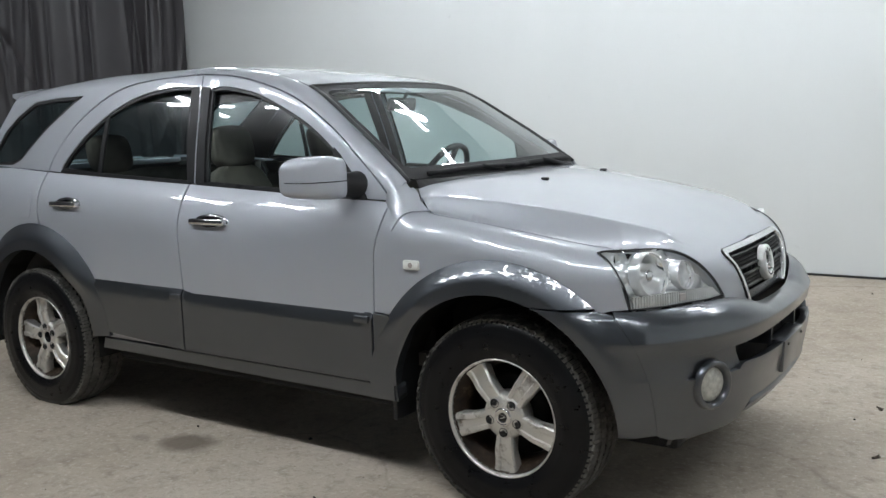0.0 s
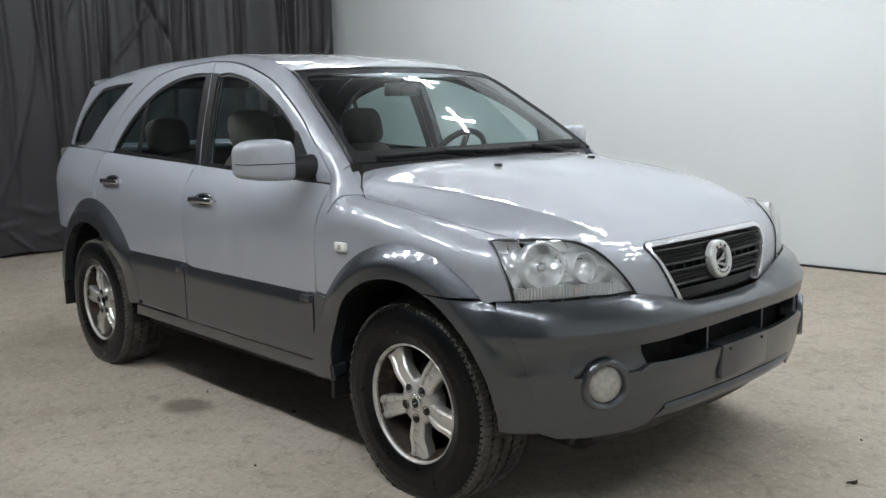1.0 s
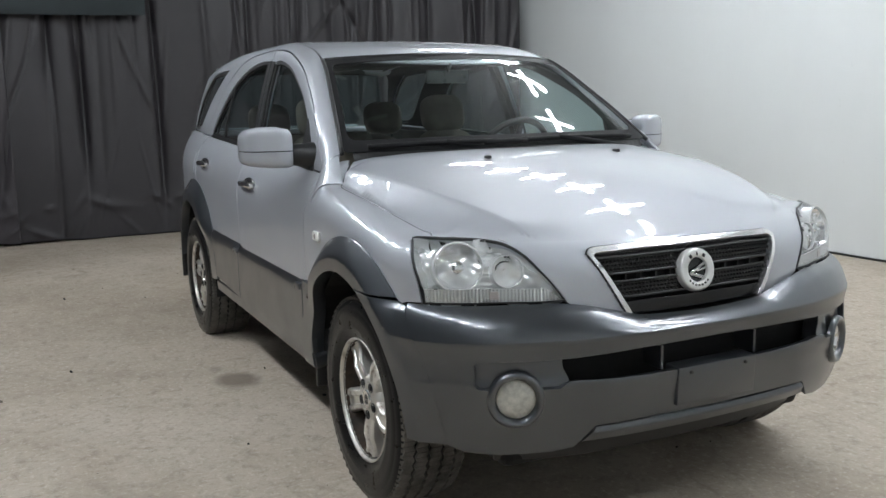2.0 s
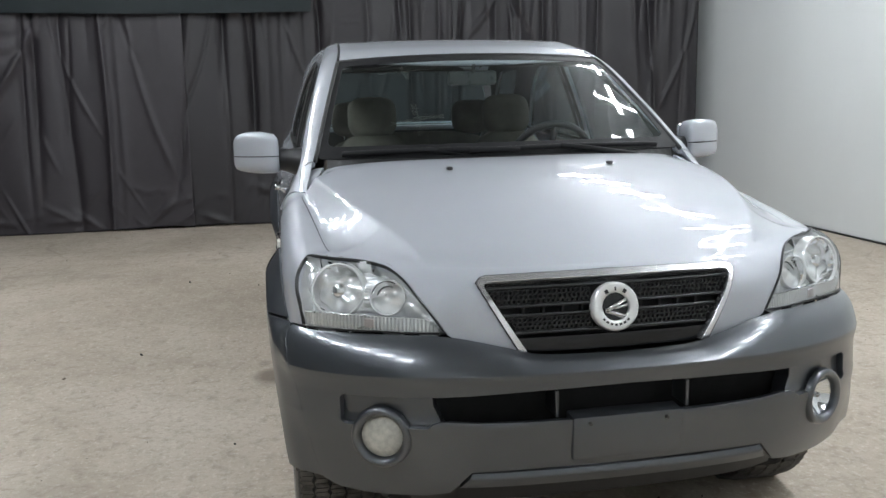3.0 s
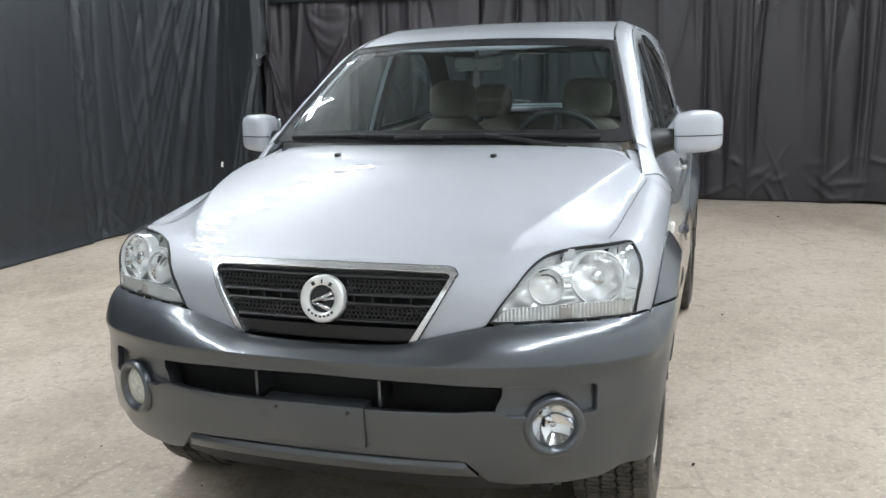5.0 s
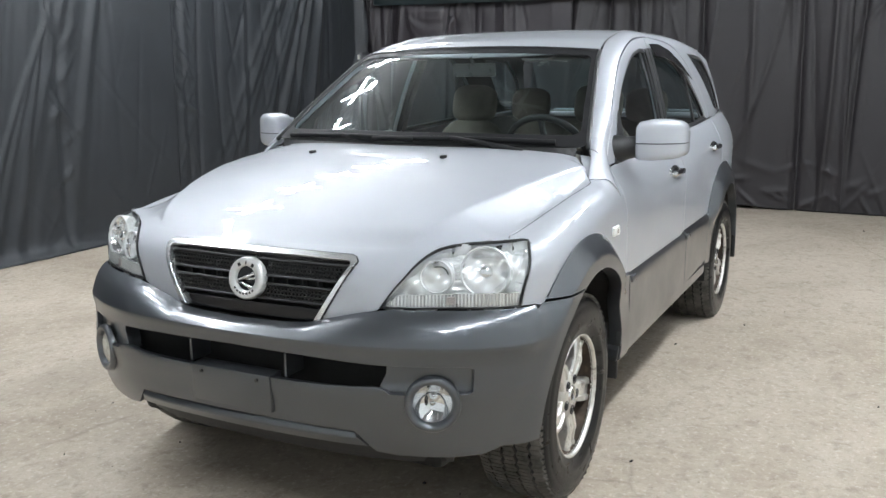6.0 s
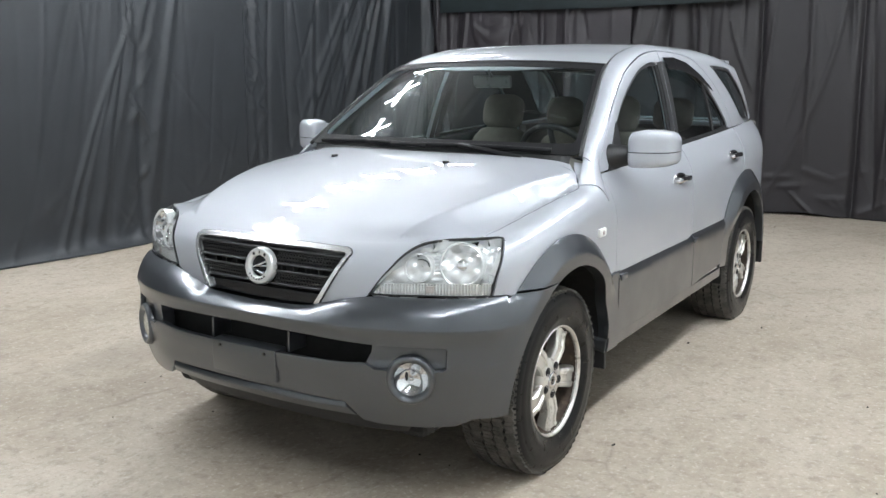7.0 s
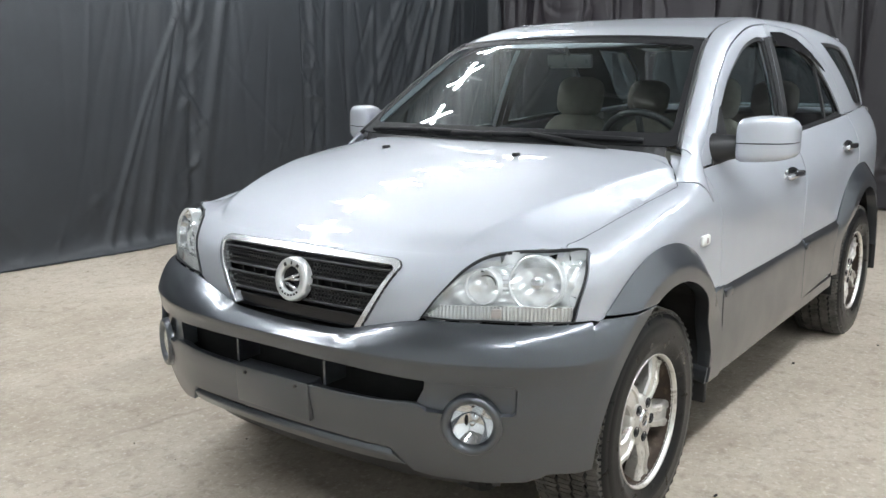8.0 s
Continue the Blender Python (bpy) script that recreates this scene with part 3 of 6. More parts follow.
# ---------------------------------------------------------------- the car's surfaces
# Plan outline of the body at half height, from the tail round the side to the nose
HALF = [(-2.34, 0), (-2.33, 0.4), (-2.27, 0.62), (-2.1, 0.775), (-1.7, 0.835), (-1.0, 0.860), (0, 0.868), (1.0, 0.878), (1.45, 0.884), (1.70, 0.876), (1.84, 0.828), (1.945, 0.66), (2.016, 0.454), (2.042, 0.263), (2.05, 0)]
ring = [(x, -y) for x, y in HALF[1:6][::-1]] + HALF + [(x, -y) for x, y in HALF[5:-1][::-1]]
ring = np.array(flow(ring, 30))
along = np.concatenate([[0], np.cumsum(np.linalg.norm(np.diff(ring, axis=0), axis=1))])
fine_s = np.arange(0, along[-1], 0.004)
plan = np.stack([np.interp(fine_s, along, ring[:, k]) for k in (0, 1)], 1)
bell = np.exp(-0.5 * (np.arange(-30, 31) * 0.004 / 0.035) ** 2)
bell /= bell.sum()
plan = np.stack([np.convolve(np.pad(plan[:, k], 30, "edge"), bell, "valid") for k in (0, 1)], 1)
side_of = np.where(plan[:, 1] > 0.5)[0]
zero = side_of[np.argmin(np.abs(plan[side_of, 0]))]
fine_s = fine_s - fine_s[zero]
nose = np.where(plan[:, 0] > 2.0)[0]
NOSE = fine_s[nose[np.argmin(np.abs(plan[nose, 1]))]]
tangent = np.gradient(plan, axis=0)
tangent /= np.linalg.norm(tangent, axis=1)[:, None]


def contour(s):
    x, y, tx, ty = (np.interp(s, fine_s, a) for a in (plan[:, 0], plan[:, 1], tangent[:, 0], tangent[:, 1]))
    return x, y, -ty, tx


def belt(x):
    return 1.136 - 0.047 * np.asarray(x, float)


roll_from = keyed((-2.6, 1.0), (-1.24, 0.955), (0, 0.895), (0.6, 0.885), (0.85, 0.913), (0.92, 0.930), (1.0, 0.947), (1.05, 0.950), (1.2, 0.934), (1.35, 0.910), (1.5, 0.885), (1.6, 0.867), (1.72, 0.850), (2.1, 0.848), (2.4, 0.840), (2.75, 0.838))
roll_size = keyed((-2.6, 0.36), (0.6, 0.36), (0.85, 0.255), (0.92, 0.212), (1.0, 0.122), (1.05, 0.107), (1.2, 0.100), (1.5, 0.100), (1.6, 0.102), (1.72, 0.105), (2.1, 0.10), (2.75, 0.10))
lean = keyed((0.60, 0.018), (0.70, 0.012), (0.76, 0.008), (0.82, 0.0), (0.87, -0.014), (0.92, -0.032), (0.97, -0.045))


def folded(s):
    s = np.asarray(s, float)
    return np.where(s > 0, NOSE - np.abs(NOSE - s), s)


def body(s, v):
    """Lower body: s runs along the plan outline, v up the side and over its shoulder."""
    s, v = np.broadcast_arrays(np.asarray(s, float), np.asarray(v, float))
    m = folded(s)
    x, y, nx, ny = contour(s)
    z0, r = roll_from(m), roll_size(m)
    a = np.clip((v - z0) / r, 0, 2.2)
    flat = np.maximum(a - 1.5, 0)
    a = np.minimum(a, 1.5)
    z = np.where(v < z0, v, z0 + r * (np.sin(a) + 0.07 * flat))
    off = -r * (1 - np.cos(a) + flat) + step01(1.8, 2.3, m) * lean(z) - 0.9 * np.clip(0.46 - z, 0, 1) ** 2
    return x + nx * off, y + ny * off, z


def belt_half(x):
    """Half width of the body at its window line."""
    x = np.asarray(x, float)
    s = np.interp(x, [-2.25, 0.95], [-2.25, 0.95])
    v = belt(x)
    for _ in range(6):
        v = v + (belt(x) - body(s, v)[2])
    return body(s, v)[1]


BX = np.linspace(-2.3, 1.0, 150)
BY = belt_half(BX)
top_line = keyed((-2.3, 1.47), (-2.05, 1.555), (-1.8, 1.595), (-1.4, 1.638), (-0.9, 1.665), (-0.3, 1.668), (0.1, 1.617), (0.31, 1.553), (0.6, 1.376), (0.9, 1.172), (1.0, 1.10))
top_roll = keyed((-2.3, 0.09), (-0.3, 0.10), (0.2, 0.11), (0.6, 0.10), (0.9, 0.065))


def upper(x, v):
    """Side of the cabin: leans in above the window line, then rolls over into the roof."""
    x, v = np.broadcast_arrays(np.asarray(x, float), np.asarray(v, float))
    r = top_roll(x)
    zr = top_line(x) - r * (0.996 - 0.31)
    zb = belt(x)

    def wall(z):
        d = np.maximum(z - zb, -0.05)
        return np.interp(x, BX, BY) - 0.003 - 0.20 * d - 0.22 * d * d

    a = np.clip(0.315 + (v - zr) / r, 0.315, 1.5)
    over = v > zr
    z = np.where(over, zr + r * (np.sin(a) - 0.31), v)
    y = np.where(over, wall(zr) - r * (0.9508 - np.cos(a)), wall(np.minimum(v, zr)))
    return x, y, z


def upper_end(x):
    """v at which the cabin's side ends at roof or windscreen."""
    r = top_roll(x)
    return top_line(x) - r * (0.996 - 0.31) + r * (1.45 - 0.315)


roof_rise = keyed((-2.1, 0.005), (-1.5, 0.014), (-0.5, 0.012), (0.1, 0.014), (0.45, 0.018))


def roof_skin(x, y):
    x, y = np.broadcast_arrays(np.asarray(x, float), np.asarray(y, float))
    _, ye, ze = upper(x, upper_end(x))
    return x, y, ze + roof_rise(x) * (1 - np.clip(np.abs(y) / ye, 0, 1.05) ** 2)


def screen(a, b):
    """Windscreen: a from side to side (-1 to 1), b from the cowl (0) to the roof (1)."""
    a, b = np.broadcast_arrays(np.asarray(a, float), np.asarray(b, float))
    x = 0.905 - 0.60 * b
    x, ye, ze = upper(x, upper_end(x))
    bow = 1 - np.clip(np.abs(a), 0, 1.1) ** 2.2
    arch = 0.017 * 4 * b * (1 - b)
    return x + bow * (0.115 - 0.03 * b) + arch * 0.5, a * ye, ze + bow * 0.02 * b + arch * 0.8 * (0.3 + 0.7 * bow)


# Bonnet: a crowned middle with shoulders that fall to the wings and the nose
RIM_S = np.linspace(0.86, 2 * NOSE - 0.86, 700)
rim_turn = keyed((0.8, 1.40), (0.92, 1.39), (1.0, 1.48), (1.05, 1.39), (1.2, 1.55), (1.35, 1.68), (1.5, 1.79), (1.6, 1.826), (1.715, 1.82), (1.76, 1.68), (1.81, 1.46), (1.98, 1.45), (2.09, 1.10), (2.8, 1.10))
RIM = np.stack(body(RIM_S, roll_from(folded(RIM_S)) + rim_turn(folded(RIM_S)) * roll_size(folded(RIM_S))), 1)
SPINE = np.polyfit(np.array([1.0, 1.2, 1.4, 1.55, 1.7, 1.83, 1.96]) - 1.5, [1.169, 1.160, 1.134, 1.099, 1.052, 0.996, 0.930], 4)
spine = lambda x: np.polyval(SPINE, np.asarray(x, float) - 1.5)
crease = keyed((0.9, 0.760), (1.05, 0.743), (1.275, 0.706), (1.5, 0.652), (1.725, 0.574), (1.95, 0.479), (2.1, 0.42))
crease_z = keyed((0.9, 1.111), (1.05, 1.113), (1.275, 1.097), (1.5, 1.066), (1.725, 1.020), (1.84, 0.985), (1.95, 0.932), (2.1, 0.86))
crown_power = keyed((0.9, 8.0), (1.0, 5.0), (1.15, 2.8), (1.4, 1.85), (2.1, 1.9))


def crowned(x, y):
    return spine(x) - (spine(x) - crease_z(x)) * (np.minimum(np.abs(y), crease(x)) / crease(x)) ** crown_power(x)


MISS = RIM[:, 2] - crowned(RIM[:, 0], RIM[:, 1])


def bonnet_skin(x, y):
    """A crowned middle up to the crease, then a shoulder that drops quickly and flattens out to the wing."""
    x, y = np.broadcast_arrays(np.asarray(x, float), np.asarray(y, float))
    shape, x, y = x.shape, x.ravel(), y.ravel()
    z = np.empty(len(x))
    for i in range(0, len(x), 4000):
        q = slice(i, i + 4000)
        d2 = (x[q, None] - RIM[None, :, 0]) ** 2 + (y[q, None] - RIM[None, :, 1]) ** 2
        w = np.exp(-d2 / (2 * 0.05 ** 2) + np.min(d2, 1)[:, None] / (2 * 0.05 ** 2))
        w /= w.sum(1)[:, None]
        d = np.sqrt(np.min(d2, 1))
        out = 0.003 * np.logaddexp(0, (np.abs(y[q]) - crease(x[q])) / 0.003)
        share = out / (out + d + 1e-6)
        drop = 1 - (1 - share) ** (1.35 + 0.75 * step01(1.50, 1.85, x[q]))
        fade = (1 - share) * np.exp(-((d / 0.06) ** 2)) * (step01(1.80, 1.90, x[q]) + 1 - step01(0.94, 1.0, x[q]))
        z[q] = crowned(x[q], y[q]) + (w @ MISS) * np.clip(drop + fade, 0, 1)
    return x.reshape(shape), y.reshape(shape), z.reshape(shape)


bumper_top = keyed((1.5, 0.769), (1.84, 0.771), (2.2, 0.770), (2.27, 0.764), (2.42, 0.732), (2.5, 0.712), (2.75, 0.704))
bumper_face = keyed((0.29, 0.030), (0.33, 0.048), (0.40, 0.062), (0.47, 0.073), (0.520, 0.0815), (0.545, 0.0830), (0.56, 0.080), (0.615, 0.0775), (0.640, 0.0810), (0.664, 0.0880), (0.672, 0.0885))
bumper_share = keyed((1.5, 0.48), (1.72, 0.48), (1.85, 0.66), (2.0, 0.90), (2.2, 1.0), (2.75, 1.06))


def bumper_lift(s, v):
    """How far the bumper stands out: an upright face below a crease, a rounded shelf above it."""
    m = folded(s)
    q = np.clip((v - 0.672) / (bumper_top(m) - 0.672), 0, 1.2)
    return (np.where(v < 0.672, bumper_face(v), 0.0885 - 0.085 * (0.36 * q + 0.22 * q ** 2 + 0.42 * q ** 6))) * bumper_share(m)


def front_s(y):
    """Place along the outline at which the nose is y off the middle."""
    f = (fine_s > 1.7) & (fine_s <= NOSE)
    return float(np.interp(-y, -plan[f, 1], fine_s[f]))


def v_at(s, z):
    """The v of body() that lies at height z."""
    v = float(z)
    for _ in range(12):
        v += float(z - body(s, v)[2])
    return v


def shoulder(s, a):
    return float(roll_from(folded(s)) + a * roll_size(folded(s)))


# ---------------------------------------------------------------- the car
car = thing("car", "silver sport utility car with dark grey cladding parked on concrete", "car")
FRONT_WHEEL, REAR_WHEEL, HUB = (1.355, 0.36), (-1.355, 0.36), 0.344
FOG_S = 2.100

# key lines in (s, z)
H_IN, H_OUT, H_TOP = 2.262, 1.838, 1.715
head_curve = flow([(H_TOP, 0.975), (1.745, 0.991), (1.845, 1.002), (1.975, 0.994), (2.063, 0.966), (2.107, 0.941), (2.150, 0.905), (2.185, 0.866), (2.222, 0.824), (H_IN, 0.769)], 6)
head_edge = flow([(H_OUT, 0.770), (1.815, 0.850), (1.770, 0.925), (H_TOP, 0.975)], 5)
head_outline = head_curve + [(2.164, 0.768), (2.08, 0.771), (2.006, 0.770)] + head_edge[:-1]
door_front = [(0.828, 0.42), (0.825, 0.683), (0.832, 0.90), (0.858, 1.03), (0.866, 1.095)]

# Bonnet with the nose between grille and headlamps
rim_pts = [(float(p[0]), float(p[1])) for p, s in zip(RIM, RIM_S) if 1.05 < s <= NOSE]
rim_half = [p for p in rim_pts if p[1] >= 0.0]
bonnet_half = [(1.035, 0.0), (1.02, 0.35), (0.972, 0.58), (0.925, 0.695), (0.955, 0.724), (0.985, 0.750), (1.02, 0.773)] + rim_half[::4]
bonnet_outline = bonnet_half + [(x, -y) for x, y in bonnet_half[1:][::-1]]


def grille_edge(k, grow=0.0):
    """Half outline of the grille opening in (s, z), top middle to foot."""
    return [(NOSE, 0.912 + grow), (front_s(0.2), 0.911 + grow), (front_s(0.350 + grow * 0.5), 0.908 + grow), (front_s(0.366 + grow * 0.7), 0.904 + grow * 0.8), (front_s(0.374 + grow), 0.893 + grow * 0.5), (front_s(0.262 + grow * 1.2), 0.712)]


nose_top = [(float(s), shoulder(s, float(rim_turn(s)))) for s in np.linspace(2.06, NOSE, 20)]
nose_outline = [(s, v) for s, v in nose_top] + [(NOSE, v_at(NOSE, 0.918))] + [(s, v) for s, v in grille_edge(0, 0.008)[1:]]
nose_outline += [(front_s(0.34), 0.719), (front_s(0.40), 0.735), (front_s(0.435), 0.752), (H_IN, 0.766)] + head_curve[::-1][1:-25]
crease_lines = [[(float(x), sg * (float(crease(x)) + o)) for x in np.arange(1.02, 1.94, 0.012)] for sg in (1, -1) for o in (-0.009, 0.0, 0.009)]
bonnet_patches = [patch(bonnet_skin, bonnet_outline, step=0.02, gap=0.0, depth=0.02, lines=crease_lines)]
for flip in (0, 1):
    loop = [((2 * NOSE - s) if flip else s, v) for s, v in nose_outline]
    bonnet_patches.append(patch(body, loop, step=0.028, gap=0.0, depth=0.02))
bonnet = panel("bonnet", bonnet_patches, SILVER, car, "silver bonnet with raised middle and sloping shoulders")

for side in (1, -1):
    # black bar draws the dark shut line between bonnet and wing
    bm = bmesh.new()
    tube(bm, [(float(p[0]), side * abs(float(p[1])), float(p[2]) - 0.0032) for p, q in zip(RIM, RIM_S) if 0.93 < q < 1.76][::3], 0.0036, 6)
    part("bonnet_gap_line", bm, BLACK, car, smooth=True)
    # wing
    arch_f = arc(*FRONT_WHEEL, 0.548, 46, 145, 24)
    top = [(float(s), shoulder(s, float(rim_turn(s)))) for s in np.linspace(1.055, 1.775, 26)] + [(s, v + 0.003) for s, v in head_curve[::-1] if 1.716 < s < 1.77]
    loop = door_front[1:] + [(0.872, shoulder(0.872, 1.10)), (0.905, shoulder(0.905, 1.36)), (0.927, shoulder(0.927, 1.38)), (0.957, shoulder(0.957, 1.51)), (0.988, shoulder(0.988, 1.56)), (1.024, shoulder(1.024, 1.52))] + top
    loop += [(s - 0.002, v) for s, v in head_edge[::-1]] + [(1.775, 0.766)] + arch_f + [(0.905, 0.676)]
    wing = panel("front_wing", [patch(body, loop, step=0.03, gap=0.004, depth=0.02)], SILVER, car, side=side)
    # side repeater
    sx, sy, sz = (float(a) for a in body(1.01, 0.876))
    bm = bmesh.new()
    box(bm, (sx - 0.035, sy - 0.004, sz - 0.018), (sx + 0.035, sy + 0.012, sz + 0.018), 0.007)
    if side < 0:
        bmesh.ops.transform(bm, matrix=Matrix.Diagonal((1, -1, 1, 1)), verts=bm.verts)
        bmesh.ops.reverse_faces(bm, faces=bm.faces)
    repeater = part("side_repeater", bm, WHITE_PLASTIC, wing, "small clear side repeater lamp", sharp=40)
    bm = bmesh.new()
    lathe(bm, [(0, 0.0135), (0.009, 0.0130), (0.0105, 0.0118)], 16, "y", pose(sx, sy, sz))
    if side < 0:
        bmesh.ops.transform(bm, matrix=Matrix.Diagonal((1, -1, 1, 1)), verts=bm.verts)
        bmesh.ops.reverse_faces(bm, faces=bm.faces)
    part("amber_bulb", bm, AMBER, repeater, smooth=True)

    # doors: lower skin and window frame in one piece
    win_f = flow([(-0.174, 1.146), (-0.20, 1.35), (-0.228, 1.560)], 5) + flow([(-0.215, 1.572), (-0.117, 1.571), (0.066, 1.535), (0.244, 1.469), (0.415, 1.388), (0.556, 1.295), (0.66, 1.20), (0.735, 1.108)], 5) + [(0.3, 1.124)]
    frame_f = flow([(-0.292, 1.636), (-0.12, 1.622), (0.049, 1.588), (0.295, 1.508), (0.535, 1.376), (0.698, 1.252), (0.80, 1.166), (0.866, 1.10)], 5) + [(0.3, 1.123), (-0.225, 1.148), (-0.262, 1.45)]
    low_f = [(-0.245, 0.41), (-0.245, 0.683), (-0.262, 0.95), (-0.262, v_at(-0.262, 1.148)), (0.3, v_at(0.3, 1.122)), (0.6, v_at(0.6, 1.108)), (0.866, v_at(0.866, 1.095))] + door_front[::-1][1:]
    door = panel("front_door", [patch(body, low_f, step=0.05, depth=0.03), patch(upper, frame_f, [win_f], step=0.016, gap=0.001, depth=0.03)], SILVER, car, side=side)
    win_r = [(-0.281, 1.150), (-0.33, 1.45), (-0.345, 1.575)] + flow([(-0.36, 1.583), (-0.492, 1.584), (-0.683, 1.557), (-0.872, 1.49), (-1.058, 1.372), (-1.193, 1.25), (-1.222, 1.204)], 5) + [(-0.9, 1.180)]
    frame_r = [(-0.300, 1.637)] + flow([(-0.356, 1.638), (-0.667, 1.622), (-0.9, 1.571), (-1.124, 1.444), (-1.275, 1.29), (-1.325, 1.20)], 5) + [(-0.8, 1.1755), (-0.235, 1.149), (-0.270, 1.45)]
    arch_r = arc(*REAR_WHEEL, 0.575, 84, 33, 16)
    low_r = [(-0.25, 0.41), (-0.25, 0.683), (-0.267, 0.95), (-0.267, v_at(-0.267, 1.148)), (-0.8, v_at(-0.8, 1.173)), (-1.325, v_at(-1.325, 1.197)), (-1.32, 1.03), (-1.30, 0.936)] + arch_r + [(-0.87, 0.41)]
    rear = panel("rear_door", [patch(body, low_r, step=0.05, depth=0.03), patch(upper, frame_r, [win_r], step=0.016, gap=0.001, depth=0.03)], SILVER, car, side=side)
    # glass, set back a little
    panel("window_pane", [patch(upper, win_f, step=0.05, gap=-0.012, lift=lambda u, v: -0.010 - 0.05 * (np.asarray(v) - 1.10), depth=0.004)], PANE, door, "side window glass", side=side).visible_shadow = False
    panel("window_pane", [patch(upper, win_r, step=0.05, gap=-0.012, lift=lambda u, v: -0.010 - 0.05 * (np.asarray(v) - 1.14), depth=0.004)], TINTED, rear, "tinted rear side window glass", side=side).visible_shadow = False
    # black seals round the glass and the black centre post
    panel("window_seal", [patch(upper, shrunk(dense(win_f, 0.03), -0.004).tolist(), [shrunk(dense(win_f, 0.03), 0.014).tolist()], step=0.03, gap=0, lift=-0.006, depth=0.012)], BLACK, door, side=side)
    panel("window_seal", [patch(upper, shrunk(dense(win_r, 0.03), -0.004).tolist(), [shrunk(dense(win_r, 0.03), 0.014).tolist()], step=0.03, gap=0, lift=-0.006, depth=0.012)], BLACK, rear, side=side)
    panel("door_post", [patch(upper, [(-0.172, 1.146), (-0.226, 1.574), (-0.290, 1.580), (-0.262, 1.45), (-0.232, 1.15)], step=0.04, gap=0.0015, lift=0.0025, depth=0.01)], BLACK, door, side=side)
    panel("door_post", [patch(upper, [(-0.284, 1.152), (-0.345, 1.580), (-0.298, 1.582), (-0.272, 1.45), (-0.240, 1.15)], step=0.04, gap=0.0015, lift=0.0025, depth=0.01)], BLACK, rear, side=side)
    panel("window_divider", [patch(upper, [(-0.905, 1.182), (-0.898, 1.484), (-0.922, 1.472), (-0.930, 1.184)], step=0.04, gap=0, lift=-0.004, depth=0.012)], BLACK, rear, side=side)
    panel("belt_trim", [patch(upper, [(-0.22, 1.143), (0.74, 1.098), (0.74, 1.112), (-0.22, 1.157)], step=0.05, gap=0, lift=0.006, depth=0.012)], BLACK, door, side=side)
    panel("belt_trim", [patch(upper, [(-0.26, 1.145), (-1.215, 1.190), (-1.215, 1.205), (-0.26, 1.159)], step=0.05, gap=0, lift=0.006, depth=0.012)], BLACK, rear, side=side)
    if side > 0:
        vis = [(-0.335, 1.600), (-0.50, 1.604), (-0.69, 1.578), (-0.88, 1.512), (-0.985, 1.445), (-1.0, 1.42), (-0.87, 1.47), (-0.68, 1.515), (-0.50, 1.535), (-0.345, 1.538)]
        panel("wind_deflector", [patch(upper, vis, step=0.03, gap=0, lift=lambda u, v: 0.006 + 0.16 * np.clip(1.60 - 0.25 * np.clip(-0.5 - u, 0, 1) - v, 0, 0.1), depth=0.003)], GLOSS_BLACK, rear, "dark plastic wind deflector", side=side)
    # lower cladding, a step proud of the doors
    panel("lower_cladding", [patch(body, [(-0.244, 0.412), (0.822, 0.412), (0.822, 0.676), (0.80, 0.686), (-0.244, 0.689)], step=0.05, gap=0.002, lift=lambda u, v: 0.020 * (1 - step01(0.655, 0.690, v)) - 0.004, depth=0.02)], GREY, door, side=side)
    panel("lower_cladding", [patch(body, [(-0.250, 0.412), (-0.250, 0.689), (-0.86, 0.699)] + arc(*REAR_WHEEL, 0.572, 36, 8, 10), step=0.05, gap=0.002, lift=lambda u, v: 0.020 * (1 - step01(0.662, 0.698, v)) - 0.004, depth=0.02)], GREY, rear, side=side)
    for host, xc in ((door, 0.775), (rear, -0.285)):
        bx, by, bz = (float(a) for a in body(xc, 0.655))
        bm = bmesh.new()
        box(bm, (bx - 0.035, by + 0.004, bz - 0.016), (bx + 0.035, by + 0.024, bz + 0.012), 0.006)
        if side < 0:
            bmesh.ops.transform(bm, matrix=Matrix.Diagonal((1, -1, 1, 1)), verts=bm.verts)
            bmesh.ops.reverse_faces(bm, faces=bm.faces)
        part("cladding_tab", bm, GREY, host, sharp=40)
    panel("wing_cladding", [patch(body, [(0.832, 0.412), (0.832, 0.683), (0.906, 0.680), (0.93, 0.60), (0.93, 0.412)], step=0.04, gap=0.002, lift=0.016, depth=0.02)], GREY, car, side=side)
    panel("sill", [patch(body, [(-0.86, 0.352), (0.925, 0.345), (0.925, 0.408), (-0.83, 0.408)], step=0.05, lift=0.008, depth=0.06)], GREY, car, side=side)

    # wheel arch flares
    for name, (cx, cz), r0, r1, a0, a1 in (("front_arch_flare", FRONT_WHEEL, 0.440, 0.556, -3, 181), ("rear_arch_flare", REAR_WHEEL, 0.450, 0.583, 6, 172)):
        def flare(u, v, cx=cx, cz=cz, r0=r0, r1=r1):
            """A sloping outer band down to a crease, then an upright inner band; it dies into the door cladding."""
            q = np.clip((np.hypot(u - cx, v - cz) - r0) / (r1 - r0), 0, 1)
            band = np.clip((q - 0.40) / 0.60, 0, 1)
            up = 0.005 + 0.046 * (1 - band ** 1.25) + 0.003 * np.clip(0.40 - q, 0, 1)
            low = step01(1.60, 1.70, u) * (1 - step01(0.745, 0.775, v)) * (cx > 0)
            up = up * (1 - low) + low * (0.051 + (bumper_lift(u, v) - 0.0515) * step01(0.30, 1.0, q))
            sunk = ((u < cx) if cx > 0 else (u > cx)) * (1 - step01(0.56, 0.74, v))
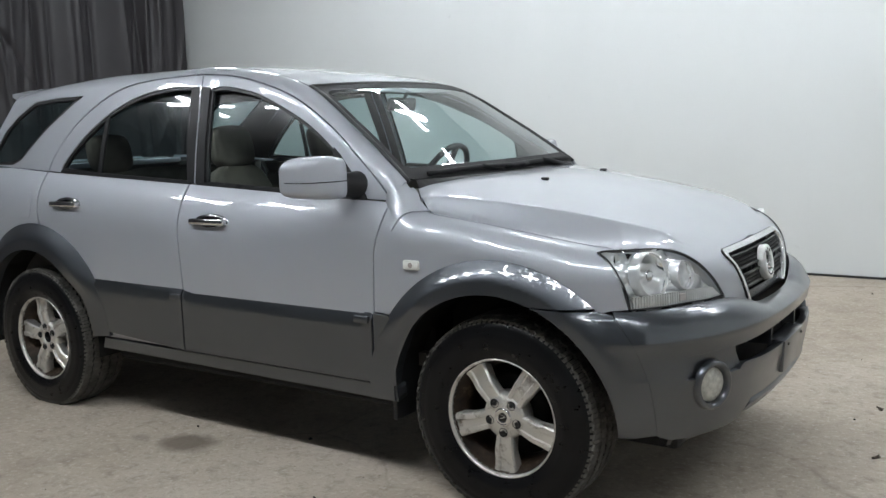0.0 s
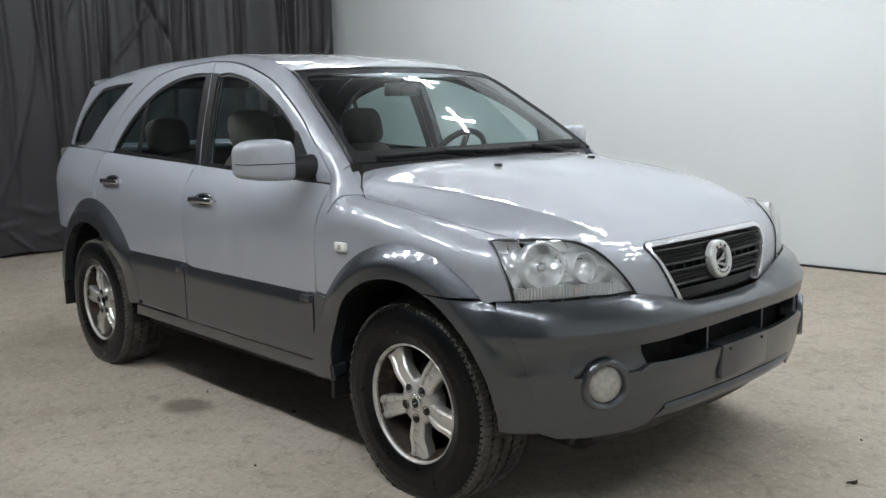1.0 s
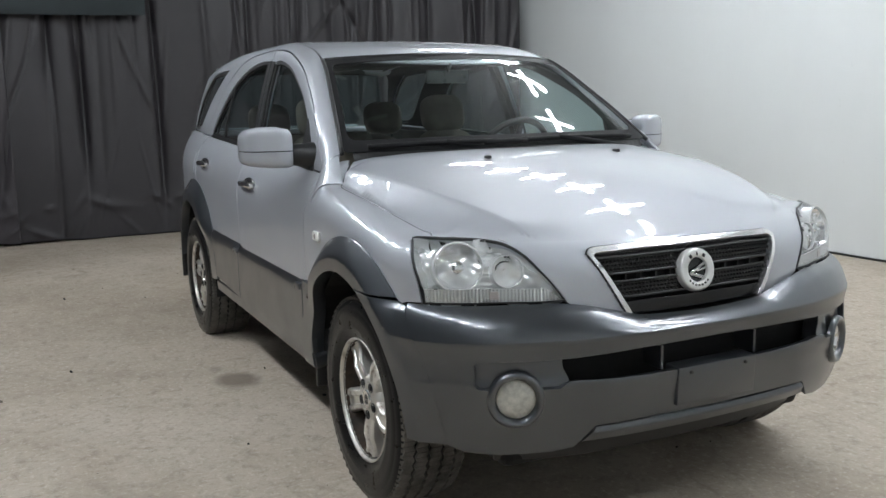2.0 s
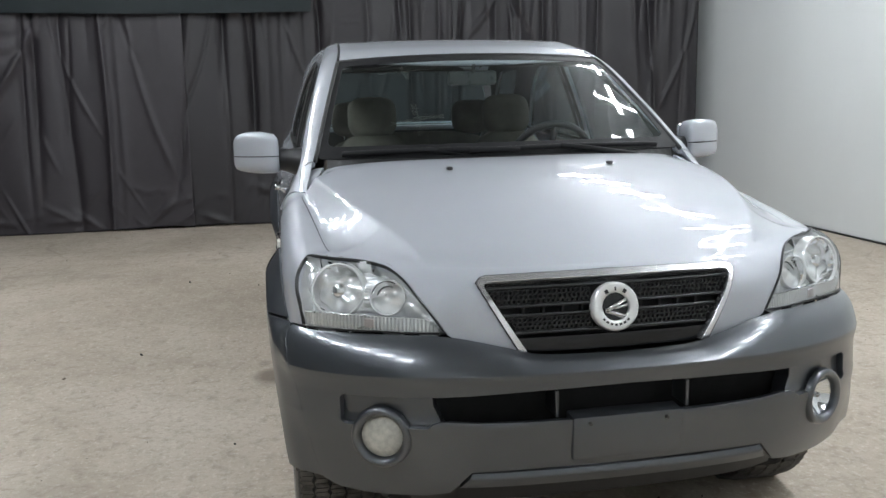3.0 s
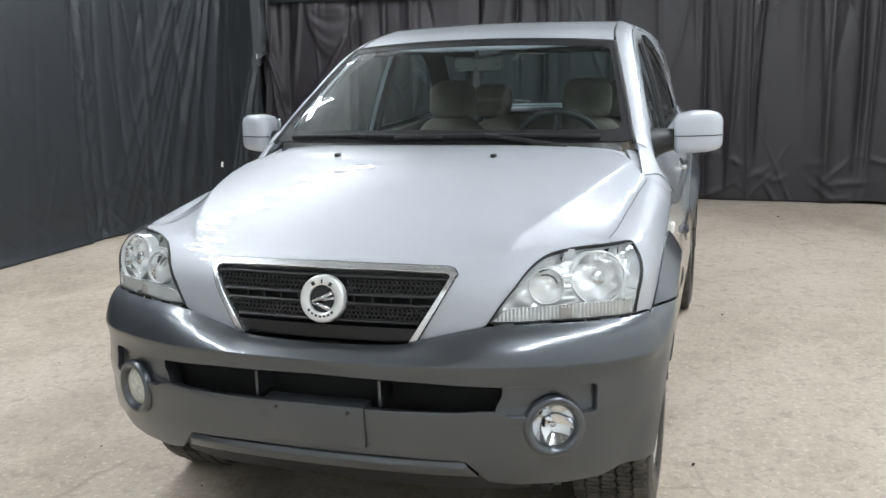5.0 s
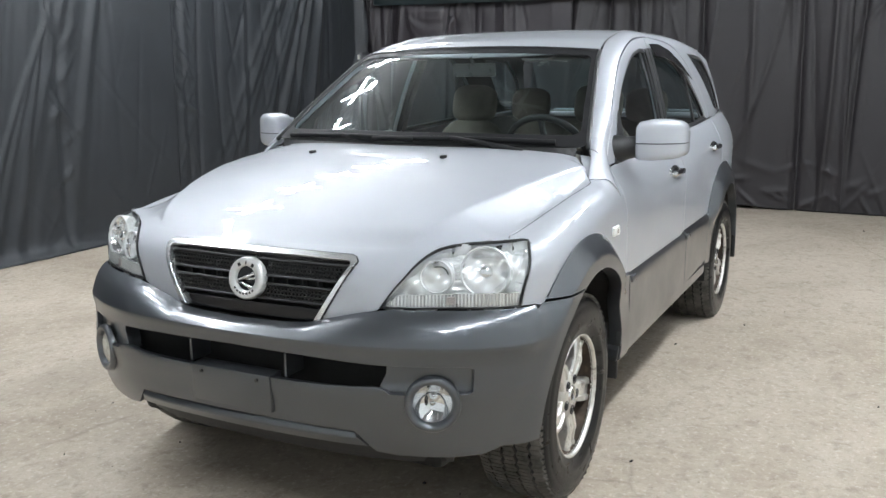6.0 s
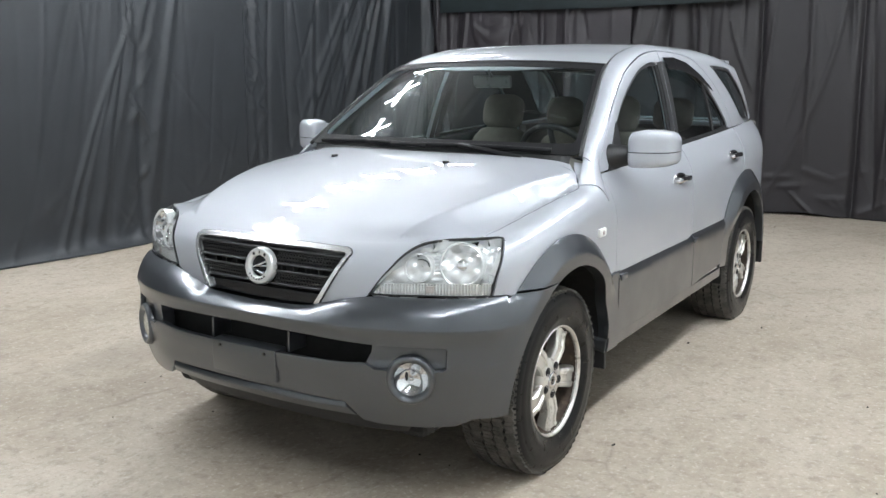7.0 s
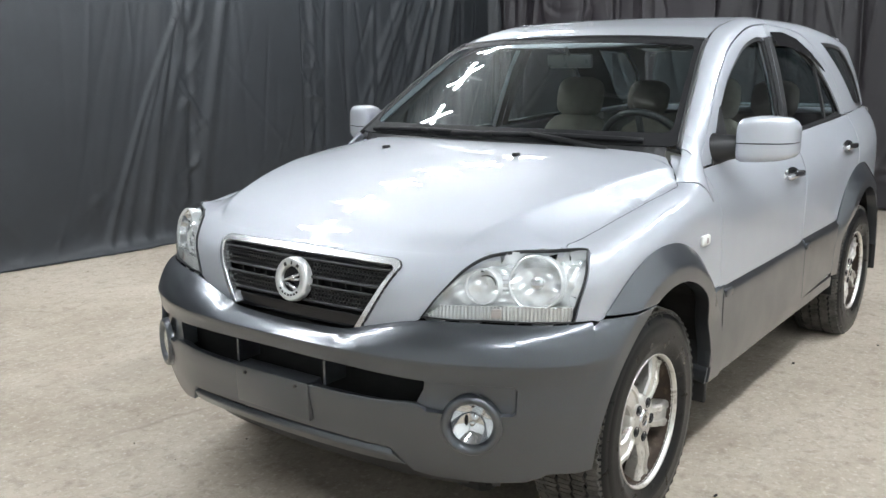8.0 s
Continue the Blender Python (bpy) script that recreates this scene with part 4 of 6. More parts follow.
            return up * (1 - sunk) + 0.017 * sunk
        if cx > 0:
            seam = (69.4, 47.8)
            ends = flow([(1.918, 0.360), (1.906, 0.41), (1.872, 0.566), (1.832, 0.68), (1.784, 0.760)], 5)
            panel("bumper_end", [patch(body, ends + [(1.740, 0.769)] + arc(cx, cz, r0, seam[0] - 0.6, 1, 24), step=0.009, gap=0.003, lift=flare, depth=0.05)], BUMPER_GREY, car, "dark grey bumper end round the wheel arch", side=side)
            panel(name, [patch(body, arc(cx, cz, r1, seam[1] + 0.4, a1, 34) + arc(cx, cz, r0, a1, seam[0], 30), step=0.009, gap=0.001, lift=flare, depth=0.05)], GREY, car, "flared dark grey wheel arch cladding", side=side)
        else:
            panel(name, [patch(body, arc(cx, cz, r1, a0, a1, 40) + arc(cx, cz, r0, a1, a0, 40), step=0.009, gap=0.001, lift=flare, depth=0.05)], GREY, car, "flared dark grey wheel arch cladding", side=side)
        # black liner inside the arch; its near-black holds the shade in there
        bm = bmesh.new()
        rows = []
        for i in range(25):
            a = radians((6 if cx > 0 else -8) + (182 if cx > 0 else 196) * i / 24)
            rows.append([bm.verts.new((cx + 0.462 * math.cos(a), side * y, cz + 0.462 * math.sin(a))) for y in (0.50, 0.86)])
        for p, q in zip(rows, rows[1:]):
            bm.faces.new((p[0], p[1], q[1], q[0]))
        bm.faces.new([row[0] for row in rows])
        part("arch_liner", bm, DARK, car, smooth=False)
    # mud flaps
    for x0 in (0.895, -1.845):
        bm = bmesh.new()
        box(bm, (x0, 0.66, 0.27), (x0 + 0.02, 0.875, 0.52), 0.006, pose(0, 0, 0))
        if side < 0:
            bmesh.ops.transform(bm, matrix=Matrix.Diagonal((1, -1, 1, 1)), verts=bm.verts)
            bmesh.ops.reverse_faces(bm, faces=bm.faces)
        part("mud_flap", bm, BLACK, car, sharp=40)

    # rear quarter: lower skin, pillars round the rear glass
    quarter = [(-1.133, 1.572), (-1.35, 1.569), (-1.55, 1.556), (-1.585, 1.54), (-1.70, 1.482), (-1.80, 1.410), (-1.89, 1.30), (-1.925, 1.235), (-1.905, 1.227), (-1.68, 1.231), (-1.60, 1.255), (-1.40, 1.41), (-1.20, 1.535)]
    quarter = rounded(*[(x, z, 0.012) for x, z in quarter])
    low_q = [(-1.335, v_at(-1.335, 1.198)), (-1.33, 1.03), (-1.31, 0.936)] + arc(*REAR_WHEEL, 0.575, 86, 137, 12) + [(-1.80, 0.73), (-2.12, 0.74), (-2.12, v_at(-2.0, 1.22)), (-1.7, v_at(-1.7, 1.215))]
    pillar = flow([(-1.333, 1.20), (-1.28, 1.29), (-1.129, 1.446), (-0.905, 1.576), (-0.672, 1.628), (-0.36, 1.644)], 5)
    pillar += [(float(x), float(upper_end(x))) for x in np.linspace(-0.36, -1.76, 18)] + [(-1.79, 1.53), (-1.86, 1.44), (-1.93, 1.33), (-1.975, 1.234), (-1.7, 1.217)]
    panel("rear_quarter", [patch(body, low_q, step=0.05, depth=0.02), patch(upper, pillar, [quarter], step=0.02, gap=0.001, depth=0.02)], SILVER, car, side=side)
    panel("quarter_pane", [patch(upper, quarter, step=0.08, gap=-0.012, lift=-0.010, depth=0.004)], TINTED, car, "tinted fixed rear quarter glass", side=side).visible_shadow = False
    panel("quarter_seal", [patch(upper, shrunk(dense(quarter, 0.03), -0.004).tolist(), [shrunk(dense(quarter, 0.03), 0.016).tolist()], step=0.03, gap=0, lift=-0.004, depth=0.012)], BLACK, car, side=side)
    # fuel flap on the car's right side: a faint square joint
    if side < 0:
        panel("fuel_flap", [patch(body, rounded((-1.52, 0.965, 0.03), (-1.38, 0.965, 0.03), (-1.38, 1.10, 0.03), (-1.52, 1.10, 0.03)), step=0.05, lift=0.002, depth=0.004)], SILVER, car, side=side)

    # dark trim on the inside of pillars and window frames
    for host, loop, hole, deep in ((car, pillar, quarter, -0.026), (door, frame_f, win_f, -0.036), (rear, frame_r, win_r, -0.036)):
        panel("inner_trim", [patch(upper, loop, [hole], step=0.06, gap=0.0, lift=deep, depth=0)], LINING, host, side=side)
    # windscreen pillar and cant rail
    rail = flow([(-0.35, 1.645), (-0.29, 1.643), (-0.12, 1.629), (0.049, 1.594), (0.295, 1.514), (0.535, 1.382), (0.698, 1.258), (0.80, 1.172), (0.875, 1.10)], 5)
    rail += [(0.90, 1.115)] + [(float(x), float(upper_end(x))) for x in np.linspace(0.905, -0.35, 34)]
    panel("pillar_rail", [patch(upper, rail, step=0.016, gap=0.001, depth=0.03)], SILVER, car, side=side)
    panel("inner_trim", [patch(upper, rail, step=0.06, gap=0.0, lift=-0.036, depth=0)], LINING, car, side=side)

    # foot of the pillar, flowing into wing and bonnet corner
    bm = bmesh.new()
    rows = []
    for t in np.linspace(0, 1, 13):
        v0 = 1.085 + t * (float(upper_end(0.845)) - 1.085)
        S = Vector([float(c) for c in upper(0.845, v0)])
        E = Vector([float(c) for c in body(0.915 + 0.110 * t, shoulder(0.915 + 0.110 * t, 0.30 + 1.22 * t))])
        M = (S + Vector((0.070, 0.016, -0.050)) + E + Vector((-0.055, 0.0, 0.022))) / 2
        rows.append([bm.verts.new(S * (1 - q) ** 2 + M * 2 * q * (1 - q) + E * q * q + Vector((0.001, 0.004, 0.003))) for q in np.linspace(0, 1, 12)])
    for p, q in zip(rows, rows[1:]):
        for i in range(11):
            bm.faces.new((p[i], p[i + 1], q[i + 1], q[i]))
    if side < 0:
        bmesh.ops.transform(bm, matrix=Matrix.Diagonal((1, -1, 1, 1)), verts=bm.verts)
    bmesh.ops.recalc_face_normals(bm, faces=bm.faces)
    bmesh.ops.solidify(bm, geom=bm.faces, thickness=0.006)
    part("pillar_foot", bm, SILVER, car, sharp=50)

    # tail lamp, seen edge-on at the corner
    tl = [(-2.13, 0.80), (-2.13, 1.20), (-2.25, 1.20), (-2.30, 0.80)]
    panel("tail_lamp", [patch(body, tl, step=0.04, depth=0.05)], RED_LENS, car, side=side)

# Roof with ditches, header and tail spoiler
edge_y = lambda x: float(upper(x, upper_end(x))[1])
roof_half = [(0.395, 0.0), (0.385, 0.2), (0.36, 0.38), (0.318, edge_y(0.318) - 0.006)] + [(float(x), edge_y(x) - 0.006) for x in np.linspace(0.25, -1.77, 24)] + [(-1.80, 0.3), (-1.81, 0)]
roof = panel("roof", [patch(roof_skin, roof_half + [(x, -y) for x, y in roof_half[1:-1][::-1]], step=0.06, gap=0.004, depth=0.005)], SILVER, car)
for side in (1, -1):
    bm = bmesh.new()
    tube(bm, [(float(x), side * (edge_y(x) - 0.002), float(upper(x, upper_end(x))[2]) - 0.0045) for x in np.linspace(0.30, -1.75, 30)], 0.006, 6)
    part("roof_ditch_strip", bm, BLACK, car, smooth=True)
bm = bmesh.new()
spoiler = []
for y in np.linspace(-0.56, 0.56, 15):
    drop = 0.035 * (abs(y) / 0.56) ** 4 + 0.004
    spoiler.append([bm.verts.new((x, float(y), z - drop)) for x, z in ((-1.58, 1.622), (-1.72, 1.640), (-1.86, 1.655), (-1.90, 1.651), (-1.905, 1.636), (-1.86, 1.612), (-1.78, 1.585), (-1.62, 1.600))])
for p, q in zip(spoiler, spoiler[1:]):
    for k in range(8):
        bm.faces.new((p[k], p[(k + 1) % 8], q[(k + 1) % 8], q[k]))
bm.faces.new(spoiler[0])
bm.faces.new(spoiler[-1][::-1])
bmesh.ops.recalc_face_normals(bm, faces=bm.faces)
part("tail_spoiler", bm, SILVER, car, sharp=40)
bm = bmesh.new()
box(bm, (-2.13, -0.66, 1.17), (-1.97, 0.66, 1.205), 0.012)
part("tailgate_ledge", bm, SILVER, car, sharp=40)
bm = bmesh.new()
box(bm, (-2.30, -0.56, 0.45), (-2.2, 0.56, 1.22), 0.03)
part("tailgate", bm, SILVER, car, sharp=40)
panel("rear_pane", [patch(lambda a, b: (-1.985 + 0.185 * b, a * (0.67 - 0.13 * b), 1.21 + 0.37 * b), [(-1, 0), (1, 0), (1, 1), (-1, 1)], step=0.2, gap=0, depth=0.004)], TINTED, car).visible_shadow = False

# Windscreen
edge_ring = rounded((-0.985, 0.012, 0.04), (0.985, 0.012, 0.04), (0.985, 0.985, 0.05), (-0.985, 0.985, 0.05))
hole_ring = rounded((-0.950, 0.105, 0.06), (0.950, 0.105, 0.06), (0.950, 0.895, 0.06), (-0.950, 0.895, 0.06))
screen_ob = panel("windscreen", [patch(screen, edge_ring, step=0.07, gap=0, depth=0.005)], SCREEN, car, "clear windscreen with black border")
screen_ob.visible_shadow = False
panel("screen_border", [patch(screen, edge_ring, [hole_ring], step=0.05, gap=0, lift=0.0015, depth=0.003)], MATT_BLACK, screen_ob)
bm = bmesh.new()
for side in (1, -1):
    tube(bm, [tuple(float(c) for c in screen(side * 0.993, b)) for b in np.linspace(0.0, 0.99, 24)], 0.009, 6)
tube(bm, [tuple(float(c) for c in screen(a, 0.99)) for a in np.linspace(-0.98, 0.98, 24)], 0.009, 6)
part("screen_seal", bm, BLACK, screen_ob, smooth=True)

# Front bumper
b_low = [(1.912, 0.360), (1.96, 0.341), (2.054, 0.335), (2.2, 0.341), (2.262, 0.352), (2.318, 0.412), (2.518, 0.416), (NOSE, 0.416)]
b_side = flow([(1.912, 0.360), (1.900, 0.41), (1.866, 0.566), (1.826, 0.68), (1.780, 0.762)], 5)[1:-1]
b_top = [(float(s), float(bumper_top(s)) - 0.0015) for s in np.linspace(1.780, NOSE, 40)]
b_half = b_low[::-1] + b_side + b_top
b_outline = b_half + [(2 * NOSE - s, v) for s, v in b_half[::-1][1:-1]]
i_half = [(NOSE, 0.548), (2.5, 0.549), (2.33, 0.553), (2.27, 0.557), (2.242, 0.556), (2.225, 0.548), (2.215, 0.537)] + arc(FOG_S, 0.506, 0.064, 29, -209, 22) + [(2.0, 0.537), (1.990, 0.545), (1.988, 0.606), (1.998, 0.615), (2.24, 0.616), (2.42, 0.624), (NOSE, 0.630)]
intake = i_half[:-1] + [(2 * NOSE - s, v) for s, v in i_half[::-1][:-1]]
bumper = panel("front_bumper", [patch(body, b_outline, [intake], step=0.016, gap=0.001, lift=bumper_lift, depth=0.035, lines=[[(float(s), 0.672 + o) for s in np.arange(1.83, 2 * NOSE - 1.83, 0.012)] for o in (-0.004, -0.0012, 0.0012, 0.004)] + [[(float(s), float(bumper_top(folded(s))) - o) for s in np.arange(1.80, 2 * NOSE - 1.80, 0.010)] for o in (0.0042, 0.0075, 0.011, 0.016, 0.022)])], BUMPER_GREY, car, "dark grey painted front bumper with wide air intake")


def on_bumper(s, v, extra=0.0):
    e = 1e-3

    def p(a, b):
        q = np.array([float(c) for c in body(a, b)])
        n = np.cross(np.array([float(c) for c in body(a + e, b)]) - q, np.array([float(c) for c in body(a, b + e)]) - q)
        n = n / np.linalg.norm(n)
        n = n if n[0] > 0 else -n
        return q + n * float(bumper_lift(np.array([a]), np.array([b]))[0]), n

    q, n = p(s, v)
    return Vector(q + n * extra), Vector(n)


# intake back, near-black for the shade in the opening, its upright ribs and lower lip
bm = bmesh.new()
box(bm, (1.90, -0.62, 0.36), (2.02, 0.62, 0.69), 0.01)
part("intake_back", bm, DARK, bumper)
for y in (-0.186, 0.186):
    bm = bmesh.new()
    box(bm, (2.03, y - 0.005, 0.545), (2.118, y + 0.005, 0.618), 0.002)
    part("intake_rib", bm, GREY, bumper)
bm = bmesh.new()
box(bm, (-0.05, -0.155, -0.060), (0.014, 0.155, 0.060), 0.006, pose(2.142, 0, 0.494, 0, 3, 0))
plate = part("plate_holder", bm, BUMPER_GREY, bumper, "blank grey number plate holder", sharp=40)
for y in (-0.108, 0.108):
    bm = bmesh.new()
    lathe(bm, [(0, 0.008), (0.005, 0.008), (0.006, 0.0)], 10, "x", pose(2.156, y, 0.535))
    part("plate_screw", bm, BLACK, plate)
panel("lower_lip", [patch(body, [(2.285, 0.362), (2 * NOSE - 2.285, 0.362), (2 * NOSE - 2.318, 0.410), (2.318, 0.410)], step=0.012, gap=0.002, lift=lambda s, v: bumper_lift(s, v) + 0.005 - 0.9 * np.clip(np.asarray(v) - 0.398, 0, 1) - 0.35 * np.clip(0.398 - np.asarray(v), 0, 1), depth=0.05)], BUMPER_GREY, bumper)
panel("air_dam", [patch(body, [(2.04, 0.25), (2 * NOSE - 2.04, 0.25), (2 * NOSE - 2.04, 0.36), (2.04, 0.36)], step=0.05, gap=0, lift=-0.04, depth=0.05)], BLACK, bumper)

# recessed grey band between intake and bumper end, then the fog lamps
for flip in (0, 1):
    band = [(2.250, 0.530), (2.240, 0.562), (2.226, 0.590), (2.224, 0.622), (1.980, 0.622), (1.980, 0.530)] + arc(FOG_S, 0.506, 0.063, 157.6, 22.4, 14)
    band = [((2 * NOSE - s) if flip else s, v) for s, v in band]
    panel("intake_end", [patch(body, band, step=0.02, gap=0, lift=lambda s, v: bumper_lift(s, v) - 0.020, depth=0.05)], BUMPER_GREY, bumper)
for side in (1, -1):
    c, n = on_bumper(FOG_S, 0.506, 0.004)
    turn = n.to_track_quat("Z", "Y").to_matrix().to_4x4()
    m = Matrix.Translation(c) @ turn
    if side < 0:
        m = Matrix.Diagonal((1, -1, 1, 1)) @ m
    holder = new("fog_lamp")
    holder.parent = bumper
    tagged(holder, "round fog lamp with " + ("clear" if side > 0 else "clouded") + " lens in a grey bezel")
    for name, prof, mat_ in (("bezel", [(0.085, -0.016), (0.083, -0.002), (0.078, 0.004), (0.071, 0.005), (0.064, 0.001), (0.060, -0.006), (0.057, -0.020)], GREY),
                             ("bowl", [(0, -0.050), (0.02, -0.047), (0.042, -0.034), (0.057, -0.016)], REFLECTOR),
                             ("bulb", [(0, -0.018), (0.007, -0.019), (0.009, -0.025), (0.009, -0.05)], CHROME),
                             ("lens", [(0, 0.000), (0.03, -0.002), (0.05, -0.008), (0.0575, -0.014)], LENS if side > 0 else CLOUDED)):
        bm = bmesh.new()
        lathe(bm, prof, 32, "z", m)
        part(name, bm, mat_, holder, smooth=True)

# headlamps
for side in (1, -1):
    lamp_ob = new("headlamp")
    lamp_ob.parent = car
    tagged(lamp_ob, "large clear headlamp with two round reflectors")
    panel("lens", [patch(body, head_outline, step=0.03, gap=0.002, lift=0.003, depth=0.012)], LENS, lamp_ob, side=side).visible_shadow = False
    panel("housing", [patch(body, head_outline, step=0.008, edge=0.02, gap=0.002, lift=lambda s, v: -0.040 + 0.0075 * np.sin(np.asarray(s) * 64 + 1) * np.cos(np.asarray(v) * 60) + 0.0018 * np.sin(np.asarray(v) * 2 * math.pi / 0.013) * step01(2.005, 2.015, s) * (1 - step01(2.04, 2.05, s)), depth=-0.040, cup=True)], HOUSING, lamp_ob, side=side)
    rim = shrunk(dense(head_outline, 0.02), 0.0062).tolist()
    panel("rim", [patch(body, head_outline, [rim], step=0.02, gap=0.0015, lift=0.0045, depth=0.010)], BLACK, lamp_ob, "thin dark rim", side=side)

    def on_lamp(s, v, deep):
        q = np.array([float(c) for c in body(s, v)])
        e = 1e-3
        n = np.cross(np.array([float(c) for c in body(s + e, v)]) - q, np.array([float(c) for c in body(s, v + e)]) - q)
        n /= np.linalg.norm(n)
        n = n if n[0] > 0 else -n
        return Vector(q - n * deep), Vector(n)

    for s, v, r in ((1.945, 0.885, 0.070), (2.095, 0.868, 0.046)):
        c, n = on_lamp(s, v, 0.024)
        aim = (n + Vector((0.55, 0, -0.1))).normalized()
        m = Matrix.Translation(c) @ aim.to_track_quat("Z", "Y").to_matrix().to_4x4()
        if side < 0:
            m = Matrix.Diagonal((1, -1, 1, 1)) @ m
        small = r < 0.06
        pieces = [("reflector", [(r * q, -0.085 + 0.08 * q * q) for q in (0.0, 0.16, 0.32, 0.48, 0.62, 0.75, 0.88, 1.0)], REFLECTOR),
                  ("bowl_ring", [(r * 0.99, -0.010), (r * 1.00, 0.003), (r * 1.03, 0.006), (r * 1.07, 0.003), (r * 1.09, -0.006), (r * 1.13, -0.035)], HOUSING),
                  ("bulb", [(0, -0.02), (0.010, -0.023), (0.0125, -0.035), (0.010, -0.075)], CHROME)]
        if small:
            pieces.append(("inner_ring", [(r * 0.62, -0.055), (r * 0.60, -0.030), (r * 0.64, -0.026), (r * 0.70, -0.028), (r * 0.72, -0.050)], INNER_RING))
        else:
            pieces.append(("bulb_shade", [(0.0, -0.008), (0.014, -0.009), (0.020, -0.014), (0.021, -0.022), (0.017, -0.024)], FRAME_CHROME))
        for name, prof, mat_ in pieces:
            bm = bmesh.new()
            lathe(bm, prof, {"reflector": 26, "bowl_ring": 72}.get(name, 32), "z")
            for w in bm.verts:
                if name == "reflector":
                    w.co.z += 0.010 * math.sin((2.0 if small else 3.0) * math.atan2(w.co.y, w.co.x) + 75 * w.co.xy.length) * min(1, (r - w.co.xy.length) / 0.012)
            bmesh.ops.transform(bm, matrix=m, verts=bm.verts)
            part(name, bm, mat_, lamp_ob, smooth=name != "reflector")
    # ribbed turn signal along the foot
    strip = [(H_IN - 0.016, 0.7725), (2.164, 0.7715), (2.08, 0.7745), (2.006, 0.7735), (H_OUT + 0.006, 0.7735), (H_OUT - 0.001, 0.812), (2.006, 0.815), (2.10, 0.812), (H_IN - 0.058, 0.808)]
    panel("turn_signal", [patch(body, strip, step=0.0033, edge=0.006, gap=0, lift=lambda s, v: -0.005 + 0.0016 * np.sin(np.asarray(s) * 2 * math.pi / 0.0105), depth=0.02)], LENS_RIB, lamp_ob, "ribbed clear turn signal", side=side)
    panel("amber_bulb", [patch(body, [(2.035, 0.783), (2.062, 0.783), (2.061, 0.805), (2.035, 0.806)], step=0.01, gap=0, lift=-0.0015, depth=0.004)], AMBER, lamp_ob, side=side)

# Grille
grille = new("grille")
grille.parent = car
tagged(grille, "black honeycomb grille in a chrome frame")
g_half = grille_edge(0, 0.002)
g_outline = [(s, v) for s, v in g_half] + [(2 * NOSE - s, v) for s, v in g_half[::-1][:-1]]
# near-black backing stands in for the shade behind the grille
panel("backing", [patch(body, g_outline, step=0.04, gap=0, lift=-0.045, depth=0.01)], DARK, grille)
panel("foot_panel", [patch(body, [(front_s(0.262), 0.708), (front_s(0.285), 0.750), (2 * NOSE - front_s(0.285), 0.750), (2 * NOSE - front_s(0.262), 0.708)], step=0.03, gap=0.002, lift=-0.008, depth=0.02)], GLOSS_BLACK, grille)
# chrome frame: a broad top rail and slim sides
in_half = [(NOSE, 0.901), (front_s(0.2), 0.901), (front_s(0.349), 0.898), (front_s(0.3585), 0.894), (front_s(0.3625), 0.886), (front_s(0.2515), 0.712)]
out_half = grille_edge(0, 0.007)
frame_loop = out_half + in_half[::-1]
for flip in (0, 1):
    loop = [((2 * NOSE - s) if flip else s, v) for s, v in frame_loop]
    panel("chrome_frame", [patch(body, loop, step=0.012, gap=0, lift=lambda s, v: 0.008 + 0 * np.asarray(s), depth=0.03)], FRAME_CHROME, grille)
    # black band draws the dark gap between frame and bonnet
    loop = [((2 * NOSE - s) if flip else s, v) for s, v in grille_edge(0, 0.0105) + out_half[::-1]]
    panel("gap_line", [patch(body, loop, step=0.012, gap=0, lift=lambda s, v: 0.0055 + 0 * np.asarray(s), depth=0.02)], BLACK, grille, "thin black line drawn in the gap round the frame")


def honeycomb(z0, rows, half, cell=0.0078, deep=0.012):
    """A bar of six-sided cells across the grille."""
    V, F = [], []
    dy, dz = cell * math.sqrt(3), cell * 1.5
    for j in range(rows):
        n = int((half(z0 + j * dz) * 2) / dy)
        for i in range(n):
            y = (i - (n - 1) / 2) * dy + (dy / 2 if j % 2 else 0)
            z = z0 + j * dz
            if abs(y) < 0.062:
                continue
            s = front_s(abs(y))
            bx, _, _ = body(s, z)
            base = len(V)
            for r, d in ((cell, 0.0), (cell * 0.70, 0.0), (cell * 0.66, -deep), (cell, -deep)):
                for k in range(6):
                    a = math.pi / 2 + k * math.pi / 3
                    V.append((float(bx) - 0.012 + d, y + r * math.cos(a), z + r * math.sin(a)))
            for k in range(6):
                k2 = (k + 1) % 6
                F.append((base + k, base + k2, base + 6 + k2, base + 6 + k))
                F.append((base + 6 + k, base + 6 + k2, base + 12 + k2, base + 12 + k))
    mesh = bpy.data.meshes.new("honeycomb_bar")
    mesh.from_pydata(V, [], F)
    ob = link("honeycomb_bar", mesh, GRILLE_BLACK, grille)
    return tagged(ob, kind="stuff")


g_wide = lambda z: 0.243 + (z - 0.712) / 0.16 * 0.105
honeycomb(0.8450, 3, g_wide)
honeycomb(0.7735, 3, g_wide)
for z in (0.880, 0.8335, 0.809, 0.762):
    bm = bmesh.new()
    w = float(g_wide(z))
    ys = np.linspace(-w, w, 30)
    tube(bm, [(float(body(front_s(abs(y)), z)[0]) - 0.012, float(y), z) for y in ys], 0.0045, 6)
    part("grille_slat", bm, GRILLE_BLACK, grille, smooth=True)
for y in [0.085 + 0.055 * i for i in range(4)]:
    for sg in (1, -1):
        bm = bmesh.new()
        bx = float(body(front_s(y), 0.822)[0])
        box(bm, (bx - 0.040, sg * y - 0.003, 0.800), (bx - 0.018, sg * y + 0.003, 0.827))
        part("grille_rib", bm, GRILLE_BLACK, grille)
